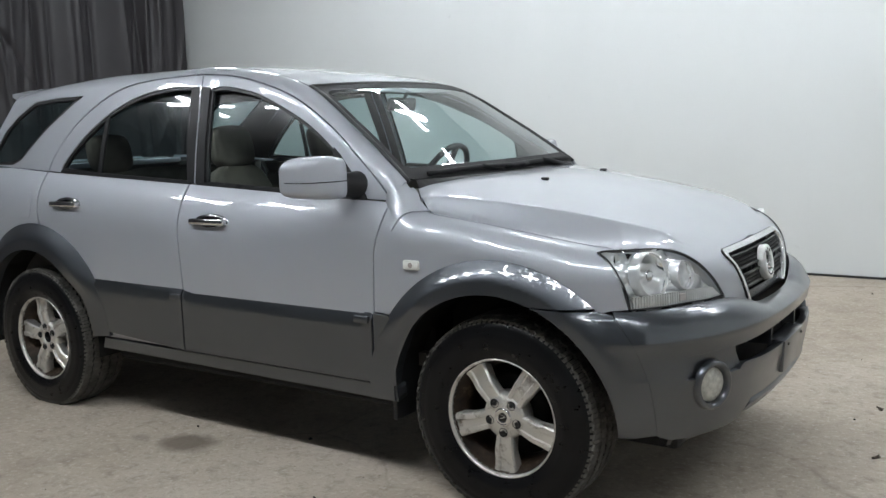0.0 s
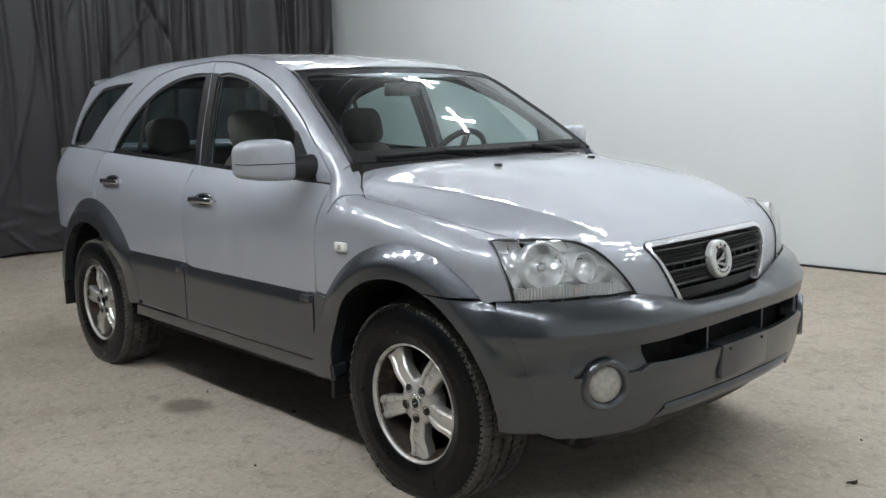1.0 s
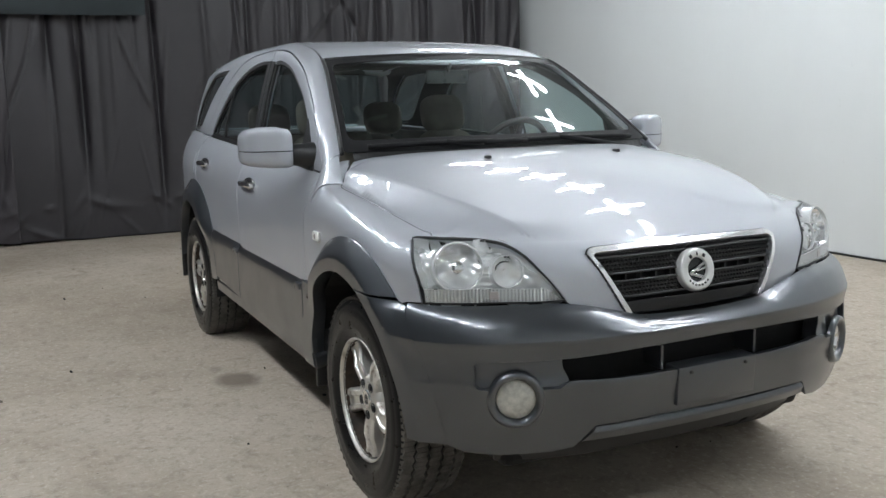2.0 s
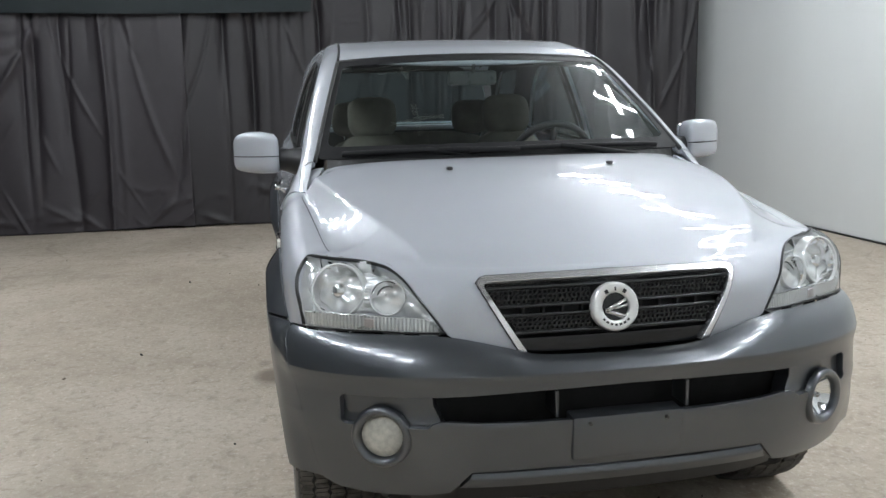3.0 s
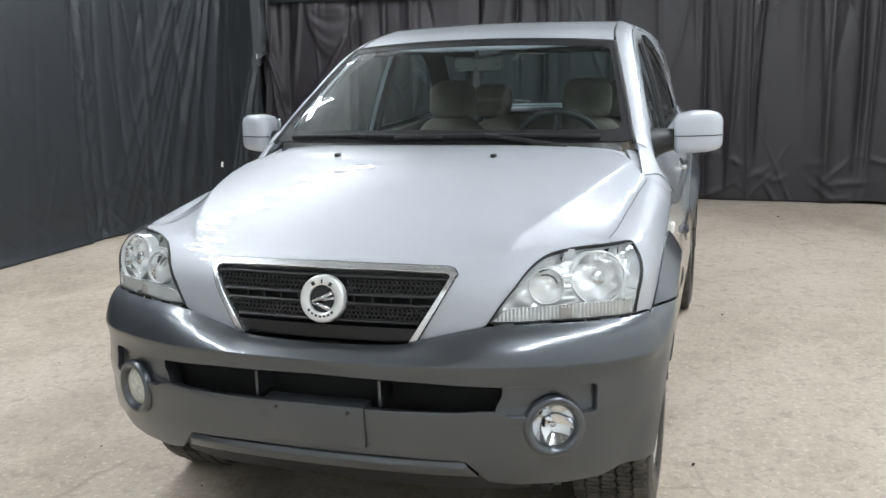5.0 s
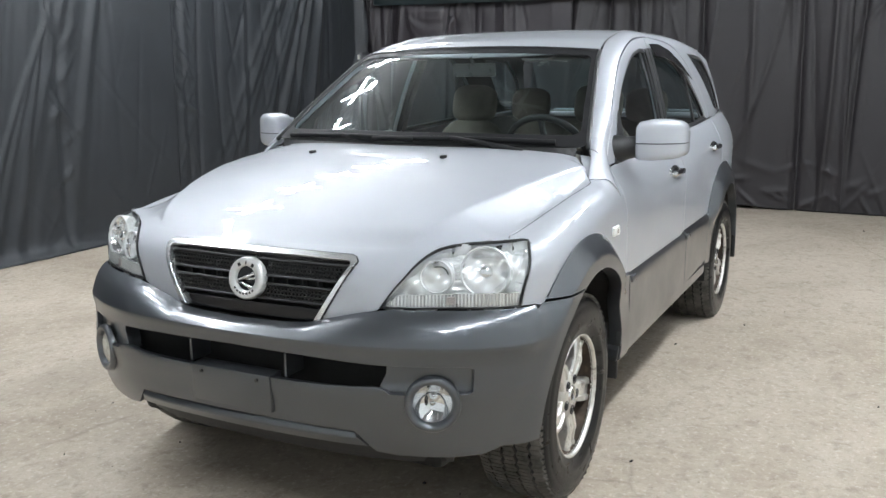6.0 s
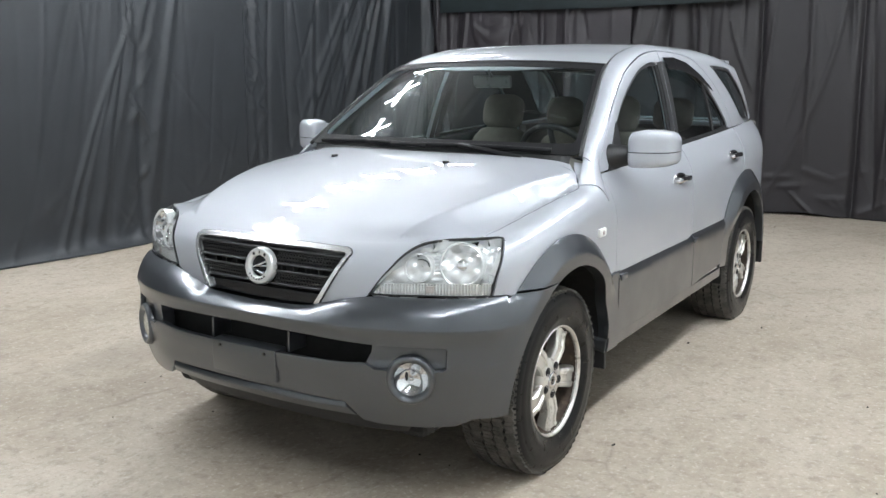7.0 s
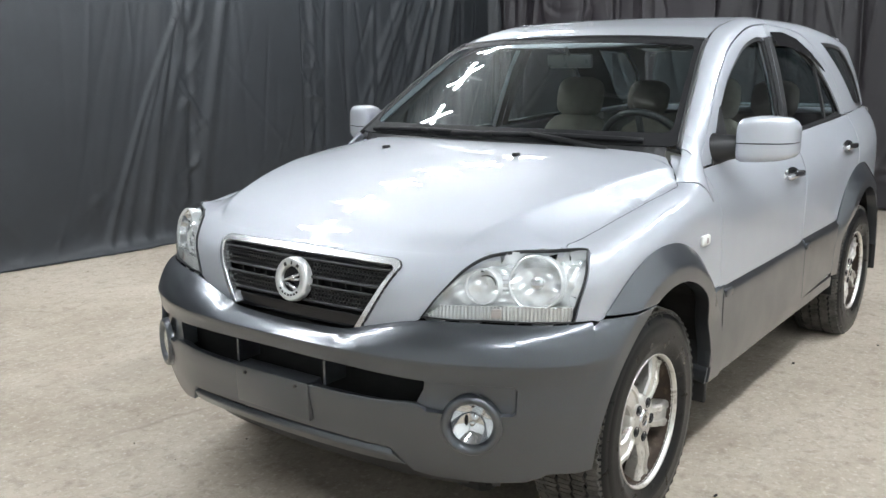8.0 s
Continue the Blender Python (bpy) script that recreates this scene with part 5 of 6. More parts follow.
# round emblem: a chrome ring with plain marks, no letters
em = pose(2.056, 0, 0.822) @ Matrix.Rotation(radians(-10), 4, "Y")
bm = bmesh.new()
lathe(bm, [(0.0385, -0.012), (0.0385, 0.002), (0.041, 0.005), (0.061, 0.005), (0.0655, 0.003), (0.0675, -0.004), (0.0675, -0.022)], 56, "x", em)
em_ring = part("emblem_ring", bm, SATIN, grille, "brushed chrome emblem ring", smooth=True)
bm = bmesh.new()
lathe(bm, [(0, -0.006), (0.039, -0.006)], 40, "x", em)
part("emblem_disc", bm, GLOSS_BLACK, grille)
bm = bmesh.new()
for a, b, w in (((0.030, 0.018), (-0.028, -0.010), 0.0050), ((-0.028, -0.010), (0.024, -0.028), 0.0056), ((0.036, 0.004), (-0.004, -0.004), 0.0040)):
    A, B = Vector((0.0, a[0], a[1])), Vector((0.0, b[0], b[1]))
    tube(bm, [em @ A, em @ B], [w, w * 1.2], 6)
part("emblem_mark", bm, CHROME, grille, smooth=True)
for a, w, hh in [(122, 0.010, 0.0055), (90, 0.004, 0.0055), (58, 0.010, 0.0055)] + [(222 + 15 * i, 0.0068, 0.003) for i in range(7)]:
    bm = bmesh.new()
    box(bm, (0.004, -w / 2, -hh), (0.0064, w / 2, hh), 0, em @ Matrix.Rotation(radians(a - 90), 4, "X") @ pose(0, 0, 0.049))
    part("emblem_bar", bm, BLACK, em_ring)


# ---------------------------------------------------------------- wheels
def tyre_profile():
    return [(0.205, -0.105), (0.215, -0.112), (0.245, -0.122), (0.29, -0.127), (0.325, -0.122), (0.347, -0.112), (0.357, -0.096), (0.359, -0.05), (0.360, 0.0), (0.359, 0.05), (0.357, 0.096), (0.347, 0.112), (0.325, 0.122), (0.318, 0.1215), (0.314, 0.1235), (0.29, 0.127), (0.262, 0.1255), (0.257, 0.1265), (0.245, 0.122), (0.222, 0.113), (0.213, 0.108), (0.205, 0.098)]


def squash(bm):
    for v in bm.verts:
        if v.co.z < -HUB + 0.002:
            v.co.z = -HUB + 0.002 + (v.co.z + HUB - 0.002) * 0.04


def wheel(cap=True, spin=0.0):
    ob = new("wheel")
    ob.parent = car
    tagged(ob, "five-spoke alloy wheel with corroded rim and all-terrain tyre" + ("" if cap else ", centre cap missing"))
    bm = bmesh.new()
    lathe(bm, tyre_profile(), 96)
    squash(bm)
    part("tyre", bm, RUBBER, ob, "black shiny sidewall tyre", smooth=True)
    # tread blocks in five rows with zigzag grooves
    V, F = [], []
    n = 64
    for row, (c, w) in enumerate(((-0.093, 0.034), (-0.048, 0.038), (0.0, 0.038), (0.048, 0.038), (0.093, 0.034))):
        for i in range(n):
            for half in (0, 1):
                a0 = 2 * math.pi * (i + 0.5 * half + 0.04 + 0.25 * (row % 2)) / n
                a1 = 2 * math.pi * (i + 0.5 * half + 0.46 + 0.25 * (row % 2)) / n
                zig = 0.0035 * (1 if half else -1)
                base = len(V)
                for r in (0.352, 0.3675 - 0.0035 * (abs(row - 2) == 2)):
                    for a, y in ((a0, c - w / 2 + zig), (a1, c - w / 2 - zig), (a1, c + w / 2 - zig), (a0, c + w / 2 + zig)):
                        rr = r - 0.30 * max(0, abs(y) - 0.094) ** 1 * (r > 0.355)
                        V.append((rr * math.cos(a), y, max(rr * math.sin(a), -HUB + 0.0)))
                F += [(base + 4, base + 5, base + 6, base + 7)] + [(base + k, base + (k + 1) % 4, base + 4 + (k + 1) % 4, base + 4 + k) for k in range(4)]
    # shoulder lugs down the sidewall's edge
    teeth = 104
    for i in range(teeth):
        for sg in (1, -1):
            a0, a1 = 2 * math.pi * (i + 0.05) / teeth, 2 * math.pi * (i + 0.66) / teeth
            base = len(V)
            for r, y in ((0.3550, 0.1030), (0.3455, 0.1140)):
                for a in (a0, a1):
                    V.append((r * math.cos(a), sg * y, max(r * math.sin(a), -HUB)))
            for r, y in ((0.350, 0.102), (0.337, 0.112)):
                for a in (a0, a1):
                    V.append((r * math.cos(a), sg * y, max(r * math.sin(a), -HUB)))
            F += [(base, base + 1, base + 3, base + 2), (base, base + 4, base + 5, base + 1), (base, base + 2, base + 6, base + 4), (base + 1, base + 5, base + 7, base + 3), (base + 2, base + 3, base + 7, base + 6)]
    mesh = bpy.data.meshes.new("tread")
    mesh.from_pydata(V, [], F)
    tagged(link("tread", mesh, TREAD, ob, "dusty grey tread blocks"), kind="stuff")
    # rim: lip, barrel and hub
    bm = bmesh.new()
    lathe(bm, [(0.205, 0.086), (0.207, 0.095), (0.212, 0.104), (0.2165, 0.108), (0.2165, 0.112), (0.212, 0.1125), (0.2085, 0.106), (0.206, 0.098), (0.205, 0.086)], 72)
    part("rim_lip", bm, ALLOY, ob, "bright scuffed rim lip", smooth=True)
    bm = bmesh.new()
    lathe(bm, [(0.206, 0.096), (0.201, 0.07), (0.190, 0.045), (0.180, 0.02), (0.178, -0.09), (0.205, -0.105)], 56)
    part("barrel", bm, BARREL, ob, "rust-stained wheel barrel, coloured darker for its shade", smooth=True)
    # disc coloured near-black for the shade behind the spokes
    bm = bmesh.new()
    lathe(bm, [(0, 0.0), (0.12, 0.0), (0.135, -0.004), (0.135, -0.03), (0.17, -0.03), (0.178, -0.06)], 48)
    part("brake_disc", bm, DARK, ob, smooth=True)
    # spokes: tapering bars with two raised ridges, bent down towards the rim
    for k in range(5):
        bm = bmesh.new()
        a = Matrix.Rotation(radians(-90 + 72 * k + spin), 4, "Y")
        stations = [(0.035, 0.030, 0.080), (0.075, 0.031, 0.087), (0.11, 0.0325, 0.093), (0.135, 0.0345, 0.095), (0.158, 0.0365, 0.088), (0.190, 0.040, 0.084), (0.207, 0.043, 0.090)]
        rows = []
        for r, w, h in stations:
            w *= 1.10
            g = 0.0 if r < 0.05 else 0.0055
            sect = [(-w, h - 0.045), (-w, h - 0.008), (-w * 0.86, h), (-w * 0.46, h + 0.001), (-w * 0.36, h - g), (w * 0.36, h - g), (w * 0.46, h + 0.001), (w * 0.86, h), (w, h - 0.008), (w, h - 0.045)]
            rows.append([bm.verts.new(a @ Vector((r, hh, ww))) for ww, hh in sect])
        for p, q in zip(rows, rows[1:]):
            for i in range(len(p) - 1):
                bm.faces.new((p[i], p[i + 1], q[i + 1], q[i]))
        bmesh.ops.recalc_face_normals(bm, faces=bm.faces)
        part("spoke", bm, ALLOY, ob, "scuffed silver wheel spoke", sharp=28)
        bm = bmesh.new()
        b = Matrix.Rotation(radians(-90 + 72 * k + spin), 4, "Y") @ pose(0.0572, 0.021, 0)
        # flush black disc paints the dark recess round the nut, then the nut
        lathe(bm, [(0.0, 0.0672), (0.0165, 0.0672), (0.0172, 0.0700), (0.0158, 0.0712), (0.0150, 0.0676)], 16, "y", b)
        lathe(bm, [(0, 0.073), (0.007, 0.073), (0.009, 0.071), (0.009, 0.066)], 6, "y", b)
        part("nut_and_recess_shade", bm, BLACK, ob, smooth=False)
    up = pose(0, 0.021, 0)
    bm = bmesh.new()
    lathe(bm, [(0.034, 0.069), (0.046, 0.068), (0.074, 0.066), (0.083, 0.056), (0.086, 0.0)] if cap else [(0.029, 0.0), (0.030, 0.064), (0.034, 0.068), (0.074, 0.066), (0.083, 0.056), (0.086, 0.0)], 40, "y", up)
    part("hub", bm, ALLOY, ob, smooth=True)
    if not cap:
        bm = bmesh.new()
        # near-black colour stands in for the shade inside the bore
        lathe(bm, [(0, 0.040), (0.0285, 0.040), (0.0288, 0.062)], 28, "y", up)
        part("open_bore", bm, DARK, ob, "dark open wheel bore")
    if cap:
        bm = bmesh.new()
        lathe(bm, [(0.017, 0.072), (0.020, 0.0745), (0.024, 0.0725), (0.027, 0.0745), (0.031, 0.0745), (0.034, 0.070), (0.034, 0.06)], 36, "y", up)
        part("centre_cap", bm, CHROME, ob, smooth=True)
        bm = bmesh.new()
        lathe(bm, [(0, 0.0715), (0.0185, 0.0715)], 28, "y", up)
        part("cap_disc", bm, GLOSS_BLACK, ob)
        bm = bmesh.new()
        tube(bm, [up @ Vector((-0.011, 0.0725, 0.002)), up @ Vector((0.011, 0.0725, -0.006))], 0.0017, 5)
        tube(bm, [up @ Vector((-0.011, 0.0725, 0.002)), up @ Vector((0.008, 0.0725, 0.011))], 0.0014, 5)
        part("cap_mark", bm, CHROME, ob)
    return ob


TRACK = 0.750
for x, y, turn, spin, cap in ((1.355, TRACK, 0, -30, True), (1.355, -TRACK, 180, 180, True), (-1.355, TRACK, 0, 25, True), (-1.355, -TRACK, 180, 10, False)):
    wheel(cap, spin).matrix_basis = pose(x, y, HUB, 0, 0, turn)


def mirrored(bm, side):
    if side < 0:
        bmesh.ops.transform(bm, matrix=Matrix.Diagonal((1, -1, 1, 1)), verts=bm.verts)
        bmesh.ops.reverse_faces(bm, faces=bm.faces)
    return bm


# ---------------------------------------------------------------- mirrors, handles, wipers
for side in (1, -1):
    mirror = new("door_mirror")
    mirror.parent = car
    tagged(mirror, "silver door mirror on a black foot")
    # foot: black sail panel on the door corner
    panel("sail", [patch(upper, [(0.560, 1.302), (0.60, 1.270), (0.67, 1.200), (0.745, 1.118), (0.770, 1.072), (0.60, 1.098), (0.560, 1.106)], step=0.03, gap=0, lift=0.004, depth=0.02)], BLACK, mirror, side=side)
    bm = bmesh.new()
    rows = []
    for y, xc, zc, a, b in ((0.755, 0.690, 1.150, 0.068, 0.062), (0.80, 0.688, 1.154, 0.058, 0.055), (0.83, 0.677, 1.160, 0.046, 0.046), (0.872, 0.660, 1.165, 0.040, 0.040)):
        rows.append([bm.verts.new((xc + a * math.cos(2 * math.pi * k / 16), y, zc + b * math.sin(2 * math.pi * k / 16))) for k in range(16)])
    for p, q in zip(rows, rows[1:]):
        for k in range(16):
            bm.faces.new((p[k], p[(k + 1) % 16], q[(k + 1) % 16], q[k]))
    bmesh.ops.recalc_face_normals(bm, faces=bm.faces)
    part("foot", mirrored(bm, side), BLACK, mirror, smooth=True)
    # housing: a rounded shell, swept back to its outer end
    bm = bmesh.new()
    rows = []
    n = 40
    shell = ((0.862, 0.632, 0.700, 1.128, 1.232), (0.866, 0.615, 0.716, 1.117, 1.250), (0.880, 0.604, 0.726, 1.112, 1.266), (0.93, 0.588, 0.720, 1.112, 1.276), (0.985, 0.562, 0.694, 1.116, 1.274), (1.015, 0.544, 0.672, 1.121, 1.266), (1.031, 0.534, 0.650, 1.128, 1.254), (1.038, 0.530, 0.628, 1.138, 1.240), (1.040, 0.534, 0.610, 1.148, 1.228))
    for y, x0, x1, z0, z1 in shell:
        ringv = []
        for k in range(n):
            a = 2 * math.pi * k / n
            ca, sa = math.cos(a), math.sin(a)
            px = math.copysign(abs(ca) ** (0.40 if ca > 0 else 0.25), ca)
            pz = math.copysign(abs(sa) ** 0.42, sa)
            ringv.append(bm.verts.new(((x0 + x1) / 2 + px * (x1 - x0) / 2, y, (z0 + z1) / 2 + pz * (z1 - z0) / 2)))
        rows.append(ringv)
    for p, q in zip(rows, rows[1:]):
        for k in range(n):
            bm.faces.new((p[k], p[(k + 1) % n], q[(k + 1) % n], q[k]))
    bm.faces.new(rows[0])
    bm.faces.new(rows[-1])
    bmesh.ops.recalc_face_normals(bm, faces=bm.faces)
    part("housing", mirrored(bm, side), SILVER, mirror, sharp=50)
    # joint line between the housing's cap and its lower bowl
    bm = bmesh.new()
    line = []
    for y, x0, x1, z0, z1 in shell[1:-1]:
        pz = (1.180 - (z0 + z1) / 2) / ((z1 - z0) / 2)
        ca = math.sqrt(1 - min(1.0, abs(pz) ** (1 / 0.42)) ** 2)
        line.append(((x0 + x1) / 2 + ca ** 0.40 * (x1 - x0) / 2, y, 1.180))
    tube(bm, [(shell[0][1], shell[0][0], 1.180)] + line + [(0.56, 1.0405, 1.180)], 0.0022, 6)
    part("joint", mirrored(bm, side), BLACK, mirror)
    bm = bmesh.new()
    box(bm, (0.528, 0.87, 1.135), (0.545, 1.02, 1.255), 0.01, pose(0, 0, 0))
    for v in bm.verts:
        v.co.x += (0.93 - v.co.y) * 0.28 + 0.03
    part("mirror_face", mirrored(bm, side), MIRROR, mirror, sharp=40)
    # chrome door handles over finger cups; a black disc paints each cup's shade
    for x, z in ((-0.06, 0.993), (-1.075, 1.044)):
        handle = new("door_handle")
        handle.parent = car
        tagged(handle, "chrome door handle over a chrome cup")
        bx, by, bz = (float(a) for a in body(x, v_at(x, z)))
        bm = bmesh.new()
        box(bm, (bx - 0.112, by + 0.020, bz - 0.014), (bx + 0.100, by + 0.036, bz + 0.014), 0.009, None, 3)
        box(bm, (bx - 0.112, by - 0.004, bz - 0.013), (bx - 0.080, by + 0.030, bz + 0.013), 0.008, None, 3)
        box(bm, (bx + 0.066, by - 0.004, bz - 0.013), (bx + 0.100, by + 0.030, bz + 0.013), 0.008, None, 3)
        for v in bm.verts:
            v.co.z += 0.006 * (1 - ((v.co.x - bx) / 0.11) ** 2)
            v.co.y -= 0.010 * ((v.co.x - bx) / 0.11) ** 2
        part("grip", mirrored(bm, side), CHROME, handle, sharp=35)
        bm = bmesh.new()
        lathe(bm, [(0, 0.004), (0.045, 0.003), (0.058, 0.001), (0.062, -0.006)], 36, "y", pose(bx + 0.005, by, bz - 0.004) @ Matrix.Diagonal((1.75, 1, 0.62, 1)))
        part("cup", mirrored(bm, side), CHROME, handle, smooth=True)
        bm = bmesh.new()
        lathe(bm, [(0, 0.0075), (0.030, 0.0065), (0.042, 0.003)], 28, "y", pose(bx, by, bz - 0.002) @ Matrix.Diagonal((1.6, 1, 0.60, 1)))
        part("cup_shade", mirrored(bm, side), GLOSS_BLACK, handle, smooth=True)

# cowl under the screen
bm = bmesh.new()
rows = []
for y in np.linspace(-0.690, 0.690, 41):
    half = abs(float(y))
    edge_x = float(np.interp(half, [0, 0.35, 0.58, 0.695], [1.035, 1.02, 0.972, 0.925])) + 0.012
    glass = Vector([float(c) for c in screen(float(y) / float(screen(1.0, 0.02)[1]), 0.02)])
    lip = Vector((edge_x, float(y), float(bonnet_skin(edge_x, y)[2]) - 0.008))
    mid = glass.lerp(lip, 0.5) - Vector((0, 0, 0.012))
    rows.append([bm.verts.new(p) for p in (glass, mid, lip, lip - Vector((0, 0, 0.03)))])
for p, q in zip(rows, rows[1:]):
    for k in range(3):
        bm.faces.new((p[k], p[k + 1], q[k + 1], q[k]))
bmesh.ops.recalc_face_normals(bm, faces=bm.faces)
part("cowl", bm, BLACK, car, "black plastic cowl under the windscreen")
for y0, y1, yj, b1 in ((-0.62, 0.03, -0.30, 0.105), (-0.16, 0.60, 0.28, 0.115)):
    wiper = new("wiper")
    wiper.parent = car
    tagged(wiper, "black windscreen wiper lying on the glass")
    pts = [Vector([float(c) for c in screen(y / 0.72, 0.024 + 0.014 * math.sin(math.pi * (y - y0) / (y1 - y0)))]) + Vector((0.008, 0, 0.013)) for y in np.linspace(y0, y1, 14)]
    bm = bmesh.new()
    tube(bm, pts, 0.011, 6)
    part("blade", bm, MATT_BLACK, wiper, smooth=True)
    pivot = Vector((0.995, y1 - 0.10 if y0 > -0.3 else y0 + 0.56, 1.152))
    bm = bmesh.new()
    mid = pts[6] + Vector((0.006, 0, 0.004))
    tube(bm, [pivot, pivot * 0.5 + mid * 0.5 + Vector((0.0, 0, 0.004)), mid], [0.017, 0.012, 0.009], 8)
    part("arm", bm, MATT_BLACK, wiper, smooth=True)
for y in (-0.292, 0.292):
    bm = bmesh.new()
    z = float(bonnet_skin(1.26, y)[2])
    box(bm, (1.245, y - 0.009, z - 0.002), (1.275, y + 0.009, z + 0.011), 0.004)
    part("washer_jet", bm, BLACK, car, sharp=40)

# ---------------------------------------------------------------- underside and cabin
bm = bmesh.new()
# near-black; set low, with a wider box added, to deepen the shade below
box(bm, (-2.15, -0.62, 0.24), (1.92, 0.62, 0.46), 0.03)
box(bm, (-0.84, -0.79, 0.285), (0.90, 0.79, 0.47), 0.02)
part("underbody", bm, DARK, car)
bm = bmesh.new()
box(bm, (0.92, -0.68, 0.42), (0.97, 0.68, 1.06), 0.0)
box(bm, (0.78, -0.735, 0.70), (0.93, 0.735, 1.085), 0.0)
box(bm, (1.0, -0.60, 0.42), (1.9, 0.60, 0.80), 0.0)
part("bulkhead", bm, DARK, car)
bm = bmesh.new()
box(bm, (-2.15, -0.72, 0.45), (0.95, 0.72, 0.50), 0.0)
part("cabin_floor", bm, CABIN, car)
panel("headlining", [patch(lambda x, y: (x, y, roof_skin(x, y)[2] - 0.035), [(0.30, -0.52), (0.30, 0.52), (-1.78, 0.50), (-1.78, -0.50)], step=0.1, gap=0, depth=0.01)], LINING, car)
for side in (1, -1):
    bm = bmesh.new()
    box(bm, (-1.25, 0.72, 0.5), (0.88, 0.76, 1.10), 0.015)
    part("door_lining", mirrored(bm, side), CABIN, car, sharp=40)
    bm = bmesh.new()
    box(bm, (-2.1, 0.64, 0.5), (-1.26, 0.70, 1.18), 0.015)
    part("boot_lining", mirrored(bm, side), CABIN, car, sharp=40)
bm = bmesh.new()
box(bm, (-2.19, -0.70, 0.50), (-2.12, 0.70, 1.21), 0.02)
part("tailgate_lining", bm, CABIN, car, sharp=40)
# dashboard
bm = bmesh.new()
prof = [(0.93, 1.02), (0.90, 1.085), (0.80, 1.10), (0.62, 1.10), (0.50, 1.085), (0.44, 1.04), (0.43, 0.95), (0.50, 0.80), (0.55, 0.62), (0.93, 0.60)]
rows = [[bm.verts.new((x - 0.06 * (y / 0.74) ** 2, y, z + (0.060 * math.exp(-(((y - 0.36) / 0.19) ** 2)) if 0.44 <= x <= 0.62 and z > 1.0 else 0))) for x, z in prof] for y in np.linspace(-0.74, 0.74, 33)]
for p, q in zip(rows, rows[1:]):
    for i in range(len(prof) - 1):
        bm.faces.new((p[i], p[i + 1], q[i + 1], q[i]))
bmesh.ops.recalc_face_normals(bm, faces=bm.faces)
part("dashboard", bm, DASH, car, smooth=True)
bm = bmesh.new()
wm = pose(0.35, 0.36, 1.10) @ Matrix.Rotation(radians(-62), 4, "Y")
tube(bm, [wm @ Vector((0.187 * math.cos(a), 0.187 * math.sin(a), 0)) for a in np.linspace(0, 2 * math.pi, 40, endpoint=False)], 0.016, 8, True)
for a in (0, 180, 270):
    tube(bm, [wm @ Vector((0, 0, 0.0)), wm @ Vector((0.18 * math.sin(radians(a + 90)), 0.18 * math.cos(radians(a + 90)), 0))], 0.016, 6)
lathe(bm, [(0, 0.03), (0.05, 0.025), (0.075, 0.0), (0.07, -0.03)], 24, "z", wm)
part("steering_wheel", bm, BLACK, car, smooth=True)
bm = bmesh.new()
box(bm, (-0.012, -0.11, -0.032), (0.014, 0.11, 0.032), 0.014, pose(0.36, 0.0, 1.475, 0, 12, 0))
tube(bm, [(0.365, 0, 1.49), (0.40, 0, 1.53)], 0.008)
part("inside_mirror", bm, MIRROR_BACK, car, sharp=40)


def pillow(bm, m, size, power=3.2, n=20, rows=12):
    """A padded block with softly bulging faces, size in half extents."""
    sg = lambda q, p: math.copysign(abs(q) ** p, q)
    ringed = []
    for j in range(rows + 1):
        b = -math.pi / 2 + math.pi * j / rows
        cb, sb = sg(math.cos(b), 2 / power), sg(math.sin(b), 2 / power)
        ringed.append([bm.verts.new(m @ Vector((size[0] * cb * sg(math.cos(a), 2 / power), size[1] * cb * sg(math.sin(a), 2 / power), size[2] * sb))) for a in (2 * math.pi * k / n for k in range(n))])
    for p, q in zip(ringed, ringed[1:]):
        for k in range(n):
            bm.faces.new((p[k], p[(k + 1) % n], q[(k + 1) % n], q[k]))
    bmesh.ops.remove_doubles(bm, verts=bm.verts, dist=1e-5)


def seat(x, y, wide, back=0.60, rests=(0.0,), drop=0.0):
    ob = new("seat")
    ob.parent = car
    tagged(ob, "beige-grey cloth seat with headrest")
    bm = bmesh.new()
    pillow(bm, pose(x, y, 0.70 - drop, 0, -8, 0), (0.27, wide / 2, 0.10))
    part("cushion", bm, FABRIC, ob, smooth=True)
    tilt = pose(x - 0.24, y, 0.70 - drop, 0, -14, 0)
    bm = bmesh.new()
    pillow(bm, tilt @ pose(0, 0, back / 2), (0.075, wide * 0.46, back / 2 + 0.02))
    part("backrest", bm, FABRIC, ob, smooth=True)
    if wide < 0.7:
        for sg in (1, -1):
            bm = bmesh.new()
            pillow(bm, tilt @ pose(0.045, sg * wide * 0.43, back * 0.42), (0.085, 0.05, back * 0.40), 2.4)
            part("bolster", bm, FABRIC, ob, smooth=True)
    for r in rests:
        hm = tilt @ pose(0, r, back)
        bm = bmesh.new()
        pillow(bm, hm @ pose(0.01, 0, 0.105), (0.055, 0.128, 0.105), 3.4)
        part("headrest", bm, FABRIC, ob, smooth=True)
        bm = bmesh.new()
        for dy in (-0.05, 0.05):
            tube(bm, [hm @ Vector((0, dy, -0.02)), hm @ Vector((0, dy, 0.08))], 0.006)
        part("headrest_post", bm, CHROME, ob)
    bm = bmesh.new()
    box(bm, (x - 0.22, y - wide * 0.4, 0.5), (x + 0.22, y + wide * 0.4, 0.65), 0.02)
    part("base", bm, CABIN, ob)


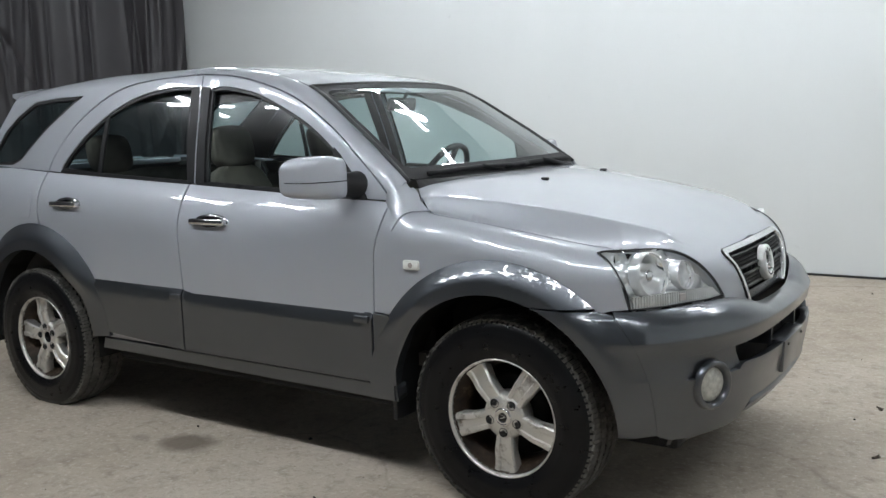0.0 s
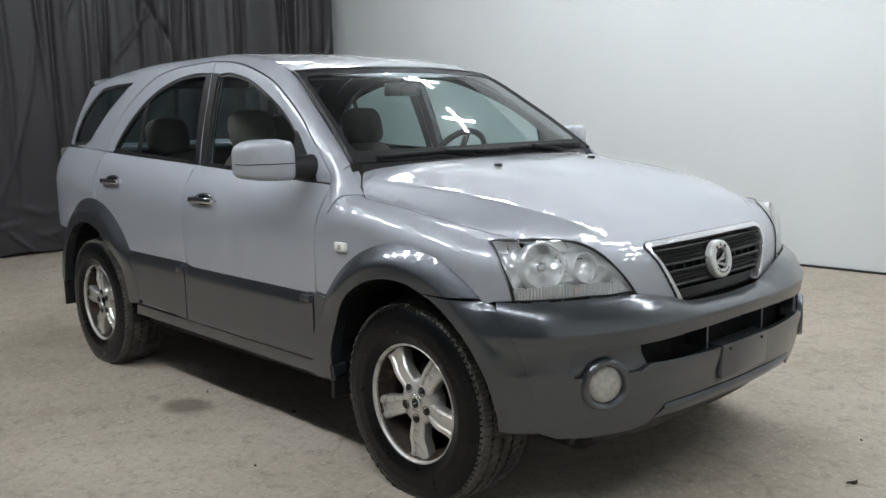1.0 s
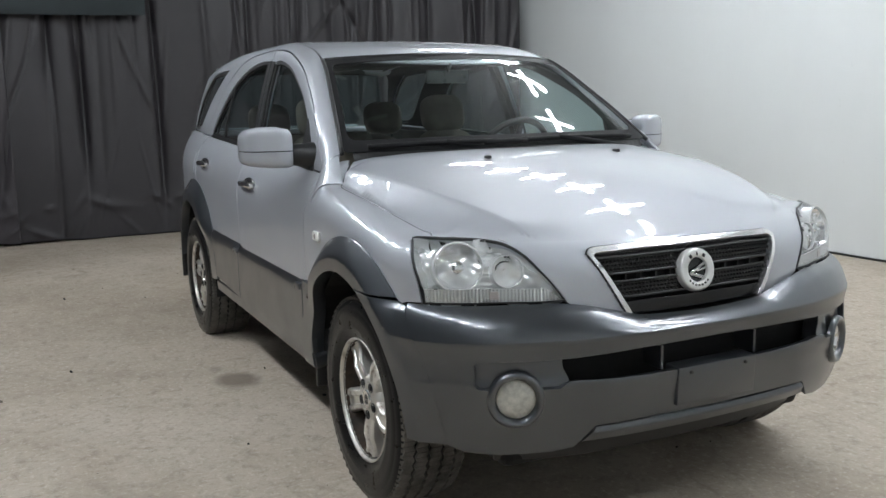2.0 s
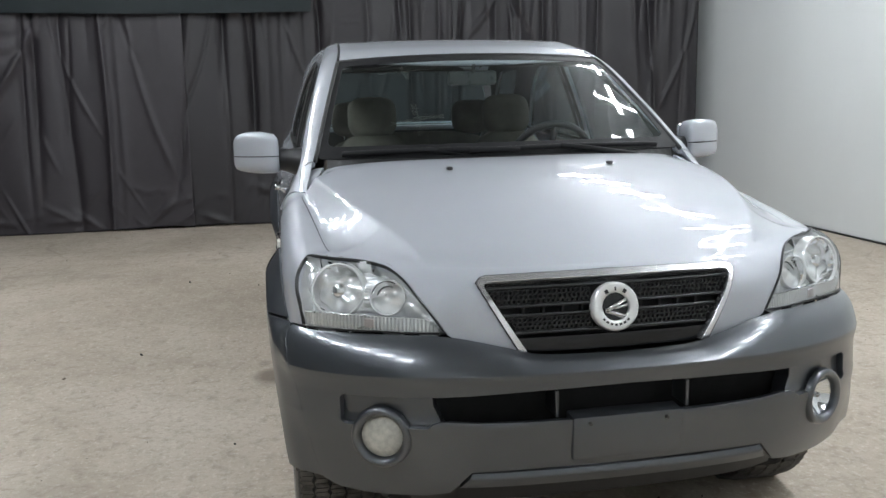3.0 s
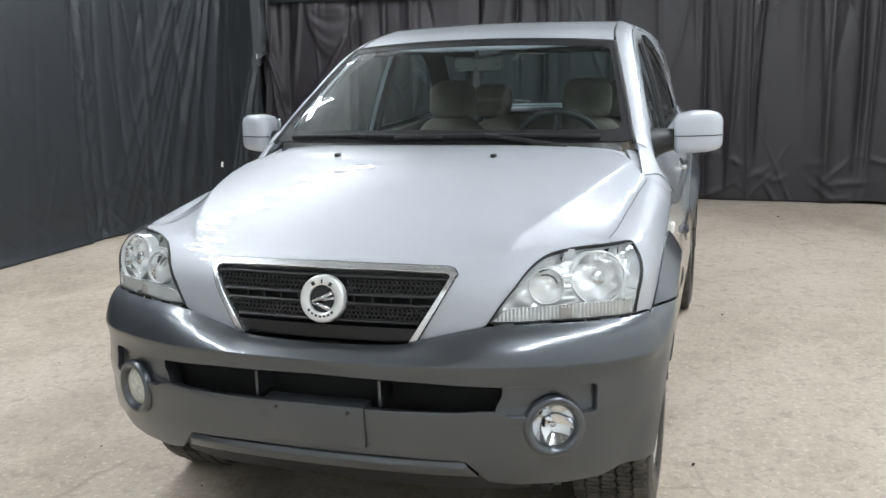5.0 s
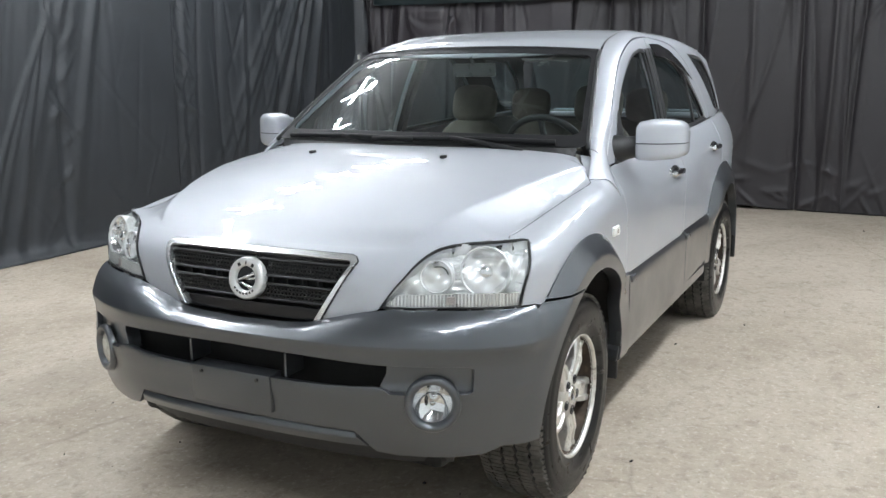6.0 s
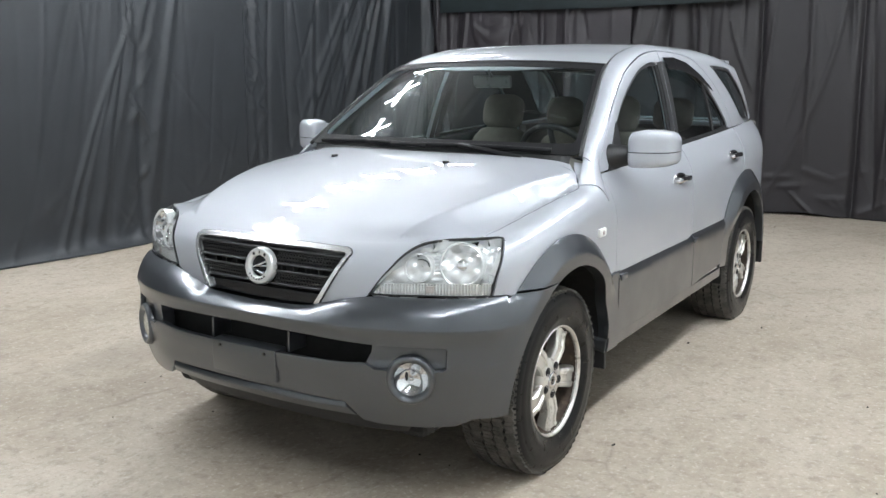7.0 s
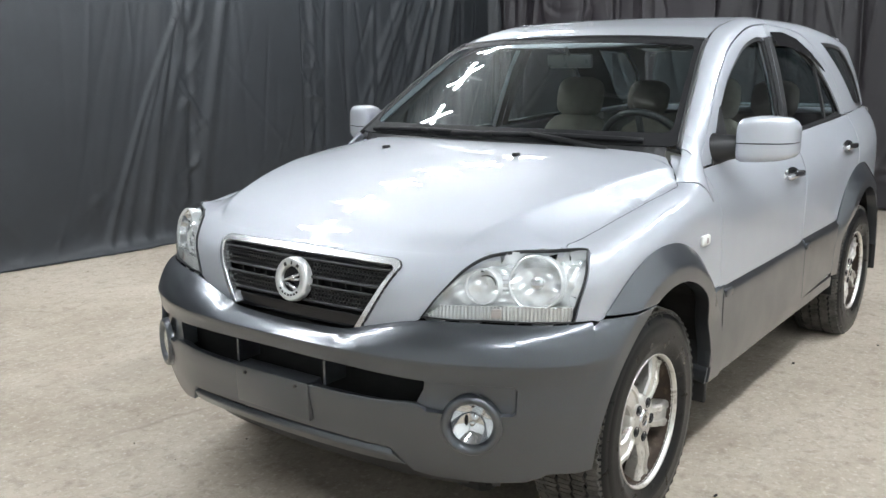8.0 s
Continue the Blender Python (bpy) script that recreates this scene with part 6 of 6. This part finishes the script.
seat(-0.02, 0.36, 0.46, drop=0.09)
seat(-0.02, -0.36, 0.46, drop=0.09)
seat(-0.95, 0.0, 1.25, 0.54, (-0.38, 0.38), 0.06)


# ---------------------------------------------------------------- litter on the floor
rng = np.random.RandomState(5)
bm = bmesh.new()
for i in range(170):
    x, y, r = rng.uniform(-5.6, 4.6), rng.uniform(-4.0, 4.2), 0.002 + 0.006 * rng.rand() ** 3
    m = pose(x, y, r * 0.35, rng.uniform(0, 60), rng.uniform(0, 60), rng.uniform(0, 360)) @ Matrix.Diagonal((r * rng.uniform(0.8, 2.2), r, r * 0.6, 1))
    bmesh.ops.create_icosphere(bm, subdivisions=1, radius=1, matrix=m)
grit = part("grit", bm, DARK, None, "small dark crumbs of grit scattered on the concrete")
tagged(grit, category="grit", kind="stuff")


def dead_leaf(x, y, turn, size):
    ob = thing("dry_scrap", "small dry brown scrap lying on the concrete", "scrap", "scraps on the floor")
    bm = bmesh.new()
    n = 9
    mid = [bm.verts.new((size * (i / (n - 1) - 0.5) * 2, size * 0.15 * math.sin(i), 0.004 + size * 0.12 * math.sin(2.1 * i) ** 2)) for i in range(n)]
    up = [bm.verts.new((v.co.x, v.co.y + size * 0.45 * math.sin(math.pi * i / (n - 1)) + 0.001, 0.002)) for i, v in enumerate(mid)]
    lo = [bm.verts.new((v.co.x, v.co.y - size * 0.4 * math.sin(math.pi * i / (n - 1)) - 0.001, 0.003)) for i, v in enumerate(mid)]
    for a, b in ((mid, up), (lo, mid)):
        for i in range(n - 1):
            bm.faces.new((a[i], a[i + 1], b[i + 1], b[i]))
    bmesh.ops.solidify(bm, geom=bm.faces, thickness=0.001)
    part("blade", bm, SCRAP, ob)
    ob.matrix_basis = pose(x, y, 0.001, 0, 0, turn)


for x, y, turn, size in ((2.62, 0.62, 20, 0.035), (2.42, 0.30, 70, 0.028), (2.35, 0.95, 120, 0.03), (2.7, 1.25, 40, 0.022), (-0.45, -2.0, 10, 0.02)):
    dead_leaf(x, y, turn, size)
